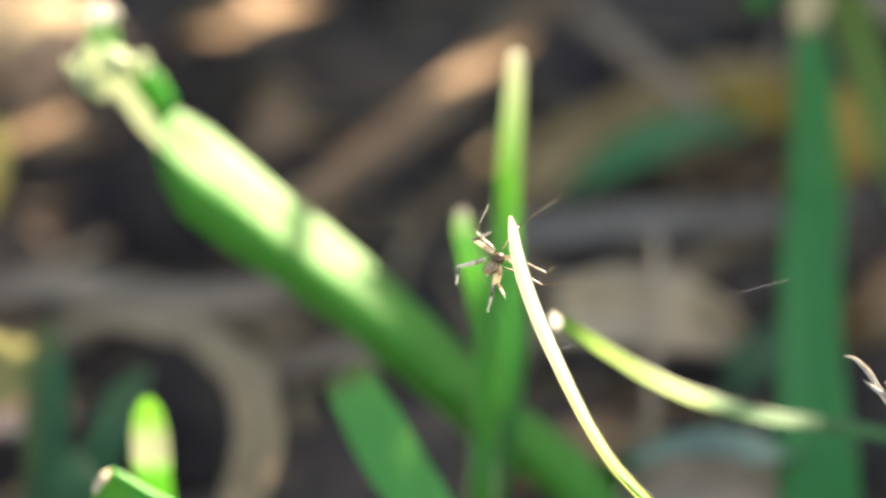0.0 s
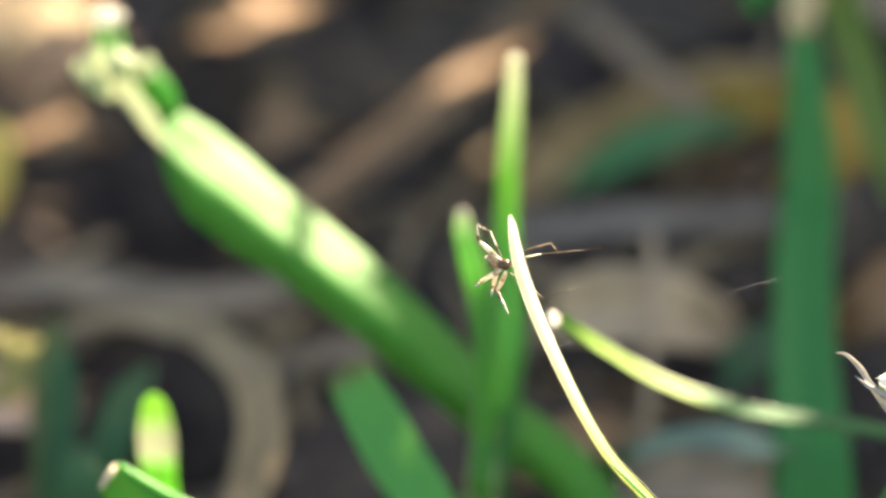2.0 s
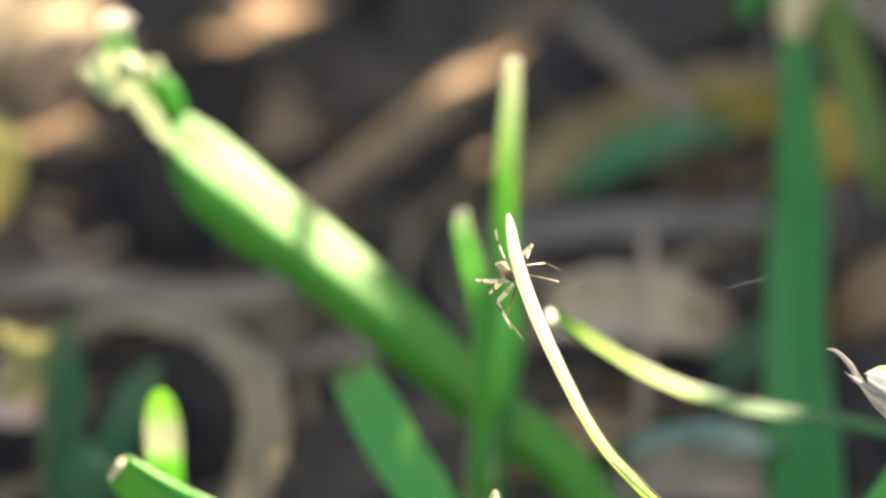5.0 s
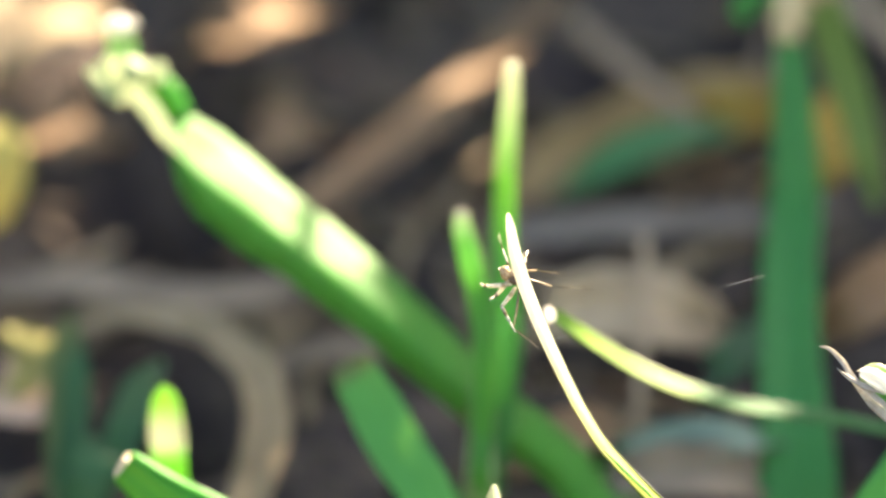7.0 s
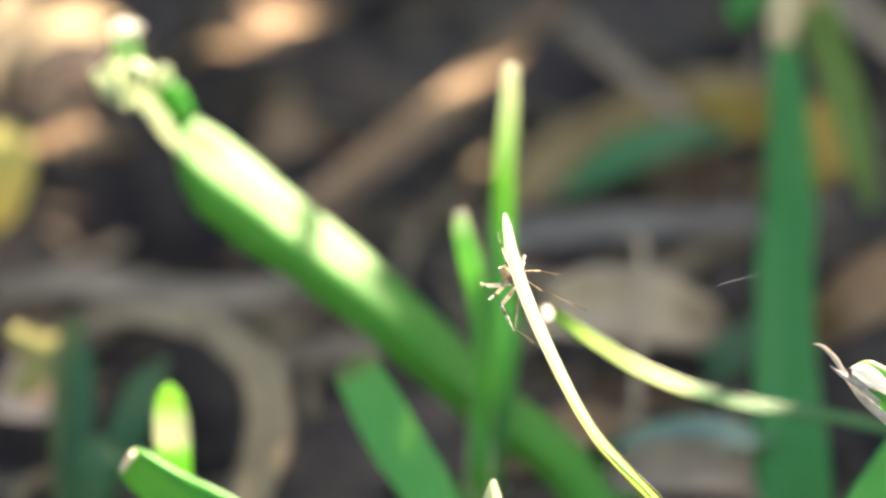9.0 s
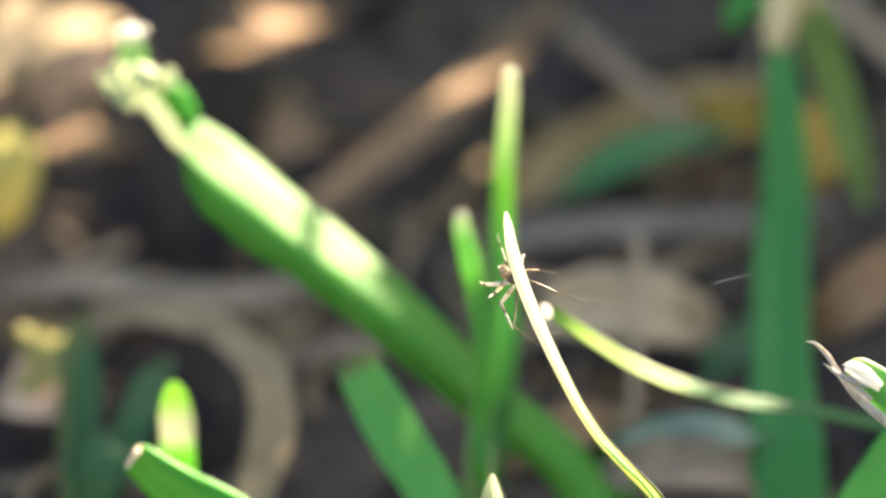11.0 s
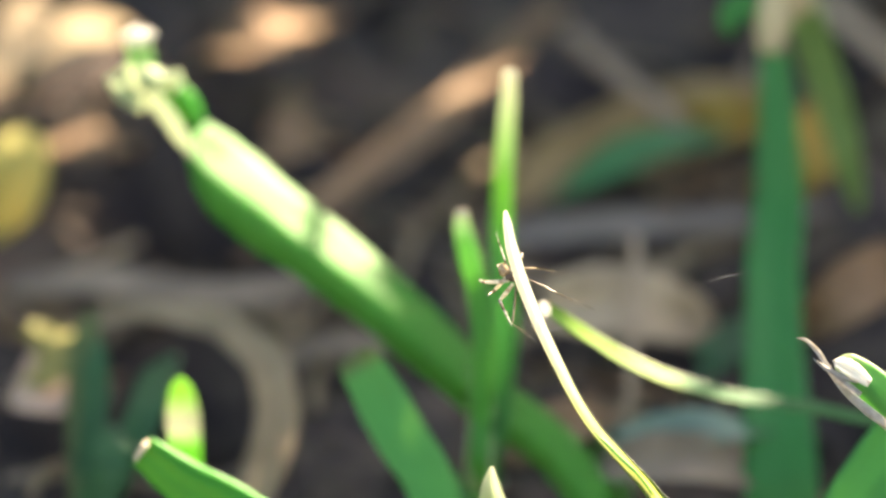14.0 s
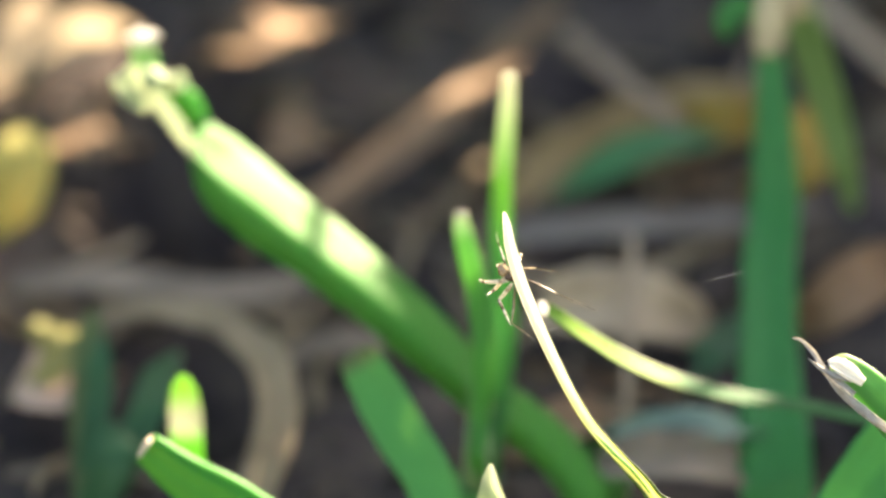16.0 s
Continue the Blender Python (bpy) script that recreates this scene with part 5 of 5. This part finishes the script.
    walk(spider_parts['leg_d'], [(0, pose(-0.000140, -0.000132, -0.000248, 118.5, 80.3, 126.8)), (0.5, pose(-0.000140, -0.000132, -0.000248, 144.3, 71.5, 153.2)), (1, pose(-0.000142, -0.000133, -0.000251, -164.0, 44.6, -148.7)), (1.5, pose(-0.000140, -0.000131, -0.000249, 143.2, 44.7, 140.8)), (2, pose(-0.000140, -0.000131, -0.000249, 158.3, 37.6, 163.5)), (2.5, pose(-0.000140, -0.000130, -0.000249, 149.3, 27.9, 147.1)), (3, pose(-0.000140, -0.000130, -0.000249, 154.6, 7.3, 164.0)), (3.5, pose(-0.000140, -0.000130, -0.000249, 154.9, 1.2, 168.4)), (4, pose(-0.000149, -0.000130, -0.000249, 155.1, 0.5, -179.9)), (4.2, pose(-0.000157, -0.000130, -0.000249, 155.1, 0.0, 179.9)), (6.3, pose(-0.000193, -0.000130, -0.000254, 155.1, 3.9, -178.2)), (7, pose(-0.000189, -0.000130, -0.000253, 155.1, 3.5, -178.3)), (7.6, pose(-0.000185, -0.000129, -0.000253, 155.1, 3.2, -178.5)), (8.2, pose(-0.000183, -0.000129, -0.000253, 155.1, 3.0, -178.6)), (8.6, pose(-0.000183, -0.000129, -0.000253, 155.1, 3.0, -178.6)), (9, pose(-0.000183, -0.000129, -0.000253, 155.1, 3.0, -178.6)), (11.3, pose(-0.000183, -0.000129, -0.000253, 155.1, 3.0, -178.6)), (12.5, pose(-0.000183, -0.000129, -0.000253, 155.1, 3.0, -178.5)), (16, pose(-0.000183, -0.000129, -0.000253, 155.1, 2.9, -178.4))])
    walk(spider_parts['shin_d'], [(0, pose(0.001755, 0.000000, 0.000000, -5.2, 12.9, -43.5)), (0.5, pose(0.001755, 0.000000, 0.000000, -19.5, 17.5, -94.7)), (1, pose(0.001755, 0.000000, 0.000000, -8.7, 21.6, -63.0)), (1.5, pose(0.001755, 0.000000, 0.000000, -20.7, 26.7, -91.9)), (2, pose(0.001755, 0.000000, 0.000000, -24.8, 31.9, -100.3)), (2.5, pose(0.001755, 0.000000, 0.000000, -35.7, 32.6, -120.5)), (3, pose(0.001755, 0.000000, 0.000000, -22.5, 40.9, -98.7)), (3.5, pose(0.001755, 0.000000, 0.000000, -13.6, 44.6, -85.5)), (4, pose(0.001755, 0.000000, 0.000000, 4.1, 49.0, -61.5)), (4.2, pose(0.001755, 0.000000, 0.000000, 3.7, 49.3, -62.0)), (6.3, pose(0.001755, 0.000000, 0.000000, 0.5, 55.9, -66.0)), (7, pose(0.001755, 0.000000, 0.000000, 0.8, 56.3, -65.6)), (7.6, pose(0.001755, 0.000000, 0.000000, 1.1, 56.5, -65.3)), (8.2, pose(0.001755, 0.000000, 0.000000, 1.3, 56.7, -65.0)), (8.6, pose(0.001755, 0.000000, 0.000000, 1.3, 56.7, -65.0)), (9, pose(0.001755, 0.000000, 0.000000, 1.3, 56.7, -65.1)), (11.3, pose(0.001755, 0.000000, 0.000000, 1.2, 56.6, -65.1)), (12.5, pose(0.001755, 0.000000, 0.000000, 1.2, 56.6, -65.1)), (16, pose(0.001755, 0.000000, 0.000000, 1.2, 56.6, -65.1))])
    walk(spider_parts['leg_e'], [(0, pose(0.000070, -0.000231, -0.000434, 88.7, 72.2, 106.6)), (0.5, pose(0.000070, -0.000230, -0.000434, 102.8, 57.5, 122.0)), (1, pose(0.000071, -0.000230, -0.000434, 113.2, 53.5, 134.7)), (1.5, pose(0.000071, -0.000229, -0.000434, 118.0, 60.9, 140.4)), (2, pose(0.000071, -0.000229, -0.000435, 132.3, 67.3, 156.2)), (2.5, pose(0.000071, -0.000229, -0.000435, 119.2, 59.3, 141.6)), (3, pose(0.000071, -0.000228, -0.000435, 122.2, 53.3, 145.1)), (3.5, pose(0.000071, -0.000228, -0.000435, 141.6, 52.0, 169.4)), (4, pose(0.000071, -0.000227, -0.000435, 161.3, 45.4, -164.6)), (4.2, pose(0.000071, -0.000227, -0.000436, 158.8, 46.6, -168.0)), (6.3, pose(0.000049, -0.000240, -0.000464, 173.7, 46.3, -147.5)), (7, pose(0.000072, -0.000225, -0.000437, 168.3, 49.3, -154.8)), (7.6, pose(0.000072, -0.000225, -0.000437, 158.9, 53.1, -166.8)), (8.2, pose(0.000072, -0.000225, -0.000437, 154.3, 54.1, -172.6)), (8.6, pose(0.000072, -0.000224, -0.000437, 154.3, 54.1, -172.6)), (9, pose(0.000072, -0.000224, -0.000437, 154.2, 54.1, -172.7)), (11.3, pose(0.000072, -0.000223, -0.000438, 154.2, 54.1, -172.8)), (12.5, pose(0.000072, -0.000223, -0.000438, 154.2, 54.1, -172.8)), (16, pose(0.000073, -0.000223, -0.000437, 154.4, 54.0, -172.5))])
    walk(spider_parts['shin_e'], [(0, pose(0.001615, 0.000000, 0.000000, -3.9, 2.7, -110.2)), (0.5, pose(0.001615, 0.000000, 0.000000, -4.2, -4.7, -95.3)), (1, pose(0.001615, 0.000000, 0.000000, -9.8, -27.3, -75.3)), (1.5, pose(0.001615, 0.000000, 0.000000, -10.4, -14.2, -73.7)), (2, pose(0.001615, 0.000000, 0.000000, -8.8, -7.1, -82.4)), (2.5, pose(0.001615, 0.000000, 0.000000, -8.4, -8.4, -85.0)), (3, pose(0.001615, 0.000000, 0.000000, -12.6, -23.3, -70.1)), (3.5, pose(0.001615, 0.000000, 0.000000, -13.9, -28.2, -67.1)), (4, pose(0.001615, 0.000000, 0.000000, -10.9, -20.3, -74.3)), (4.2, pose(0.001615, 0.000000, 0.000000, -10.4, -19.7, -75.6)), (6.3, pose(0.001615, 0.000000, 0.000000, -14.1, -19.4, -64.8)), (7, pose(0.001615, 0.000000, 0.000000, -13.9, -21.7, -65.3)), (7.6, pose(0.001615, 0.000000, 0.000000, -13.7, -23.9, -65.8)), (8.2, pose(0.001615, 0.000000, 0.000000, -15.7, -30.4, -61.4)), (8.6, pose(0.001615, 0.000000, 0.000000, -15.7, -30.4, -61.4)), (9, pose(0.001615, 0.000000, 0.000000, -15.7, -30.4, -61.4)), (11.3, pose(0.001615, 0.000000, 0.000000, -15.7, -30.5, -61.4)), (12.5, pose(0.001615, 0.000000, 0.000000, -15.7, -30.5, -61.4)), (16, pose(0.001615, 0.000000, 0.000000, -15.7, -30.6, -61.3))])
    walk(spider_parts['leg_f'], [(0, pose(0.000281, -0.000264, -0.000496, -1.4, 24.5, -6.4)), (0.5, pose(0.000281, -0.000263, -0.000496, 16.1, 34.2, 28.3)), (1, pose(0.000281, -0.000263, -0.000496, 13.9, 39.1, 24.6)), (1.5, pose(0.000282, -0.000262, -0.000496, 8.4, 42.4, 16.1)), (2, pose(0.000282, -0.000262, -0.000496, -7.0, 36.9, -7.7)), (2.5, pose(0.000282, -0.000261, -0.000497, -3.1, 38.4, -1.4)), (3, pose(0.000282, -0.000261, -0.000497, 1.3, 40.1, 5.7)), (3.5, pose(0.000282, -0.000260, -0.000497, 81.1, 52.9, 103.4)), (4, pose(0.000269, -0.000304, -0.000582, -134.0, 61.5, -106.5)), (4.2, pose(0.000282, -0.000260, -0.000497, 112.9, 68.6, 135.4)), (6.3, pose(0.000282, -0.000258, -0.000498, -147.5, 69.4, -121.1)), (7, pose(0.000282, -0.000258, -0.000498, -136.7, 64.5, -109.4)), (7.6, pose(0.000279, -0.000270, -0.000523, -131.3, 62.2, -103.3)), (8.2, pose(0.000278, -0.000280, -0.000544, -128.8, 62.4, -100.5)), (8.6, pose(0.000278, -0.000280, -0.000544, -128.8, 62.5, -100.5)), (9, pose(0.000278, -0.000280, -0.000544, -128.8, 62.5, -100.5)), (11.3, pose(0.000278, -0.000278, -0.000545, -128.9, 62.6, -100.6)), (12.5, pose(0.000278, -0.000278, -0.000545, -128.9, 62.6, -100.6)), (16, pose(0.000279, -0.000278, -0.000545, -128.9, 62.6, -100.6))])
    walk(spider_parts['shin_f'], [(0, pose(0.002738, 0.000000, 0.000000, 6.5, -40.0, -17.6)), (0.5, pose(0.002738, 0.000000, 0.000000, 9.0, -40.5, -21.6)), (1, pose(0.002738, 0.000000, 0.000000, 27.1, -51.1, -46.6)), (1.5, pose(0.002738, 0.000000, 0.000000, 33.8, -56.3, -54.8)), (2, pose(0.002738, 0.000000, 0.000000, -12.2, -58.3, -1.3)), (2.5, pose(0.002738, 0.000000, 0.000000, -2.3, -59.8, -12.8)), (3, pose(0.002738, 0.000000, 0.000000, 16.1, -62.0, -33.8)), (3.27, pose(0.002738, 0.000000, 0.000000, 73.9, -43.2, -102.7)), (3.5, pose(0.002738, 0.000000, 0.000000, 85.7, -6.6, -128.8)), (3.73, pose(0.002738, 0.000000, 0.000000, 77.7, -11.7, -81.5)), (4, pose(0.002738, 0.000000, 0.000000, 68.5, -9.3, -33.7)), (4.1, pose(0.002738, 0.000000, 0.000000, 72.5, -3.6, -68.4)), (4.2, pose(0.002738, 0.000000, 0.000000, 72.6, 3.3, -102.6)), (6.3, pose(0.002738, 0.000000, 0.000000, 69.3, -17.1, -75.9)), (7, pose(0.002738, 0.000000, 0.000000, 67.6, -17.0, -70.1)), (7.6, pose(0.002738, 0.000000, 0.000000, 66.7, -16.6, -66.9)), (8.2, pose(0.002738, 0.000000, 0.000000, 66.5, -15.9, -66.3)), (8.6, pose(0.002738, 0.000000, 0.000000, 66.5, -15.9, -66.3)), (9, pose(0.002738, 0.000000, 0.000000, 66.5, -15.9, -66.3)), (11.3, pose(0.002738, 0.000000, 0.000000, 66.5, -16.0, -66.3)), (12.5, pose(0.002738, 0.000000, 0.000000, 66.5, -16.0, -66.3)), (16, pose(0.002738, 0.000000, 0.000000, 66.5, -16.2, -66.3))])
    walk(spider_parts['leg_g'], [(0, pose(0.000211, 0.000231, 0.000434, -7.3, -11.7, 63.9)), (0.5, pose(0.000210, 0.000230, 0.000434, -17.2, -21.6, 97.5)), (1, pose(0.000210, 0.000230, 0.000435, 2.2, -11.2, 35.3)), (1.5, pose(0.000507, 0.000314, 0.000596, 8.7, -27.5, 15.8)), (2, pose(0.000465, 0.000265, 0.000504, 11.6, -15.0, 8.0)), (2.5, pose(0.000210, 0.000228, 0.000436, 7.9, 6.9, 57.1)), (3, pose(0.000500, 0.000254, 0.000487, 9.3, -9.9, 5.1)), (3.5, pose(0.000591, 0.000263, 0.000506, 9.3, -10.3, 5.3)), (4, pose(0.000209, 0.000227, 0.000436, 7.1, 3.6, 40.8)), (4.2, pose(0.000209, 0.000227, 0.000436, 6.3, 2.6, 26.2)), (6.3, pose(0.000209, 0.000225, 0.000437, 14.9, 22.5, 64.0)), (7, pose(0.000209, 0.000225, 0.000438, 12.6, 21.3, 57.8)), (7.6, pose(0.000209, 0.000225, 0.000438, 10.7, 20.1, 52.2)), (8.2, pose(0.000209, 0.000224, 0.000438, 9.3, 19.1, 48.3)), (8.6, pose(0.000209, 0.000224, 0.000438, 9.4, 19.1, 48.3)), (9, pose(0.000209, 0.000224, 0.000438, 9.4, 19.1, 48.3)), (11.3, pose(0.000209, 0.000223, 0.000438, 9.4, 19.0, 48.4)), (12.5, pose(0.000209, 0.000223, 0.000439, 9.4, 19.0, 48.4)), (16, pose(0.000208, 0.000224, 0.000439, 9.4, 19.0, 48.5))])
    walk(spider_parts['shin_g'], [(0, pose(0.002632, 0.000000, 0.000000, 6.8, -16.9, -43.7)), (0.267, pose(0.002632, 0.000000, 0.000000, 15.0, -50.6, -57.8)), (0.5, pose(0.002632, 0.000000, 0.000000, 76.2, -75.3, -123.7)), (0.733, pose(0.002632, 0.000000, 0.000000, 49.5, -43.3, -94.0)), (1, pose(0.002632, 0.000000, 0.000000, 46.1, -9.3, -86.6)), (1.5, pose(0.002632, 0.000000, 0.000000, 48.2, -18.7, -95.3)), (2, pose(0.002632, 0.000000, 0.000000, 45.3, -31.2, -88.5)), (2.5, pose(0.002632, 0.000000, 0.000000, 62.2, -19.6, -126.5)), (3, pose(0.002632, 0.000000, 0.000000, 46.5, -9.6, -69.4)), (3.5, pose(0.002632, 0.000000, 0.000000, 43.2, -6.8, -46.2)), (4, pose(0.002632, 0.000000, 0.000000, 42.4, -8.3, -39.9)), (4.2, pose(0.002632, 0.000000, 0.000000, 51.6, -21.5, -74.5)), (6.3, pose(0.002632, 0.000000, 0.000000, 70.6, -19.3, -126.0)), (7, pose(0.002632, 0.000000, 0.000000, 69.5, -19.8, -122.5)), (7.6, pose(0.002632, 0.000000, 0.000000, 68.3, -20.2, -119.1)), (8.2, pose(0.002632, 0.000000, 0.000000, 67.5, -20.5, -116.6)), (8.6, pose(0.002632, 0.000000, 0.000000, 67.5, -20.5, -116.6)), (9, pose(0.002632, 0.000000, 0.000000, 67.5, -20.5, -116.6)), (11.3, pose(0.002632, 0.000000, 0.000000, 67.5, -20.5, -116.6)), (12.5, pose(0.002632, 0.000000, 0.000000, 67.5, -20.4, -116.6)), (16, pose(0.002632, 0.000000, 0.000000, 67.5, -20.5, -116.6))])
    walk(spider_parts['leg_h'], [(0, pose(0.000698, -0.000000, -0.000001, -1.9, 19.5, -10.8)), (0.5, pose(0.000351, 0.000066, 0.000124, 25.8, 38.8, 42.1)), (1, pose(0.000351, 0.000066, 0.000125, 40.7, 42.3, 64.9)), (1.5, pose(0.000351, 0.000065, 0.000125, 32.9, 5.2, 46.6)), (2, pose(0.000351, 0.000065, 0.000125, 32.0, 4.8, 36.5)), (2.5, pose(0.000351, 0.000065, 0.000125, 36.7, 21.1, 57.1)), (3, pose(0.000351, 0.000065, 0.000125, 36.0, 16.2, 54.9)), (3.5, pose(0.001254, -0.000030, -0.000052, 20.2, 11.1, -6.0)), (4, pose(0.001147, -0.000009, -0.000013, 20.3, 9.8, -5.3)), (4.2, pose(0.001051, 0.000001, 0.000007, 20.3, 9.6, -5.2)), (6.3, pose(0.000351, 0.000064, 0.000126, 26.4, 23.1, 16.1)), (7, pose(0.000351, 0.000064, 0.000126, 27.4, 24.9, 18.4)), (7.6, pose(0.000351, 0.000064, 0.000126, 25.9, 26.3, 15.0)), (8.2, pose(0.000351, 0.000064, 0.000126, 26.1, 35.5, 15.5)), (8.6, pose(0.000961, -0.000004, -0.000002, 17.1, 11.8, -6.3)), (9, pose(0.000351, 0.000064, 0.000126, 36.9, 39.5, 36.4)), (11.3, pose(0.000670, 0.000005, 0.000012, 12.5, 19.4, -10.4)), (12.5, pose(0.000773, -0.000020, -0.000038, 12.2, 20.9, -11.3)), (16, pose(0.000995, -0.000068, -0.000136, 12.1, 21.7, -11.6))])
    walk(spider_parts['shin_h'], [(0, pose(0.002527, 0.000000, 0.000000, 34.5, -36.5, -86.6)), (0.5, pose(0.002527, 0.000000, 0.000000, 57.0, -16.4, -134.1)), (1, pose(0.002527, 0.000000, 0.000000, 58.8, -1.5, -145.5)), (1.27, pose(0.002527, 0.000000, 0.000000, 53.1, -12.3, -100.1)), (1.5, pose(0.002527, 0.000000, 0.000000, 40.9, -15.6, -52.5)), (2, pose(0.002527, 0.000000, 0.000000, 31.2, -25.4, -25.3)), (2.27, pose(0.002527, 0.000000, 0.000000, 59.1, -41.1, -73.6)), (2.5, pose(0.002527, 0.000000, 0.000000, 92.5, -32.6, -126.7)), (3, pose(0.002527, 0.000000, 0.000000, 87.6, -34.0, -117.8)), (3.5, pose(0.002527, 0.000000, 0.000000, 50.2, -42.3, -60.4)), (4, pose(0.002527, 0.000000, 0.000000, 51.5, -40.8, -62.3)), (4.2, pose(0.002527, 0.000000, 0.000000, 50.2, -40.8, -60.4)), (6.3, pose(0.002527, 0.000000, 0.000000, 56.2, -51.2, -68.7)), (7, pose(0.002527, 0.000000, 0.000000, 53.4, -52.9, -65.1)), (7.6, pose(0.002527, 0.000000, 0.000000, 35.2, -48.3, -41.8)), (8.2, pose(0.002527, 0.000000, 0.000000, 72.8, -42.2, -92.9)), (8.6, pose(0.002527, 0.000000, 0.000000, 30.5, -33.1, -28.4)), (9, pose(0.002527, 0.000000, 0.000000, 58.9, -42.9, -72.8)), (11.3, pose(0.002527, 0.000000, 0.000000, 30.7, -26.2, -25.6)), (12.5, pose(0.002527, 0.000000, 0.000000, 35.2, -27.4, -35.5)), (16, pose(0.002527, 0.000000, 0.000000, 34.2, -27.2, -33.4))])


motions()
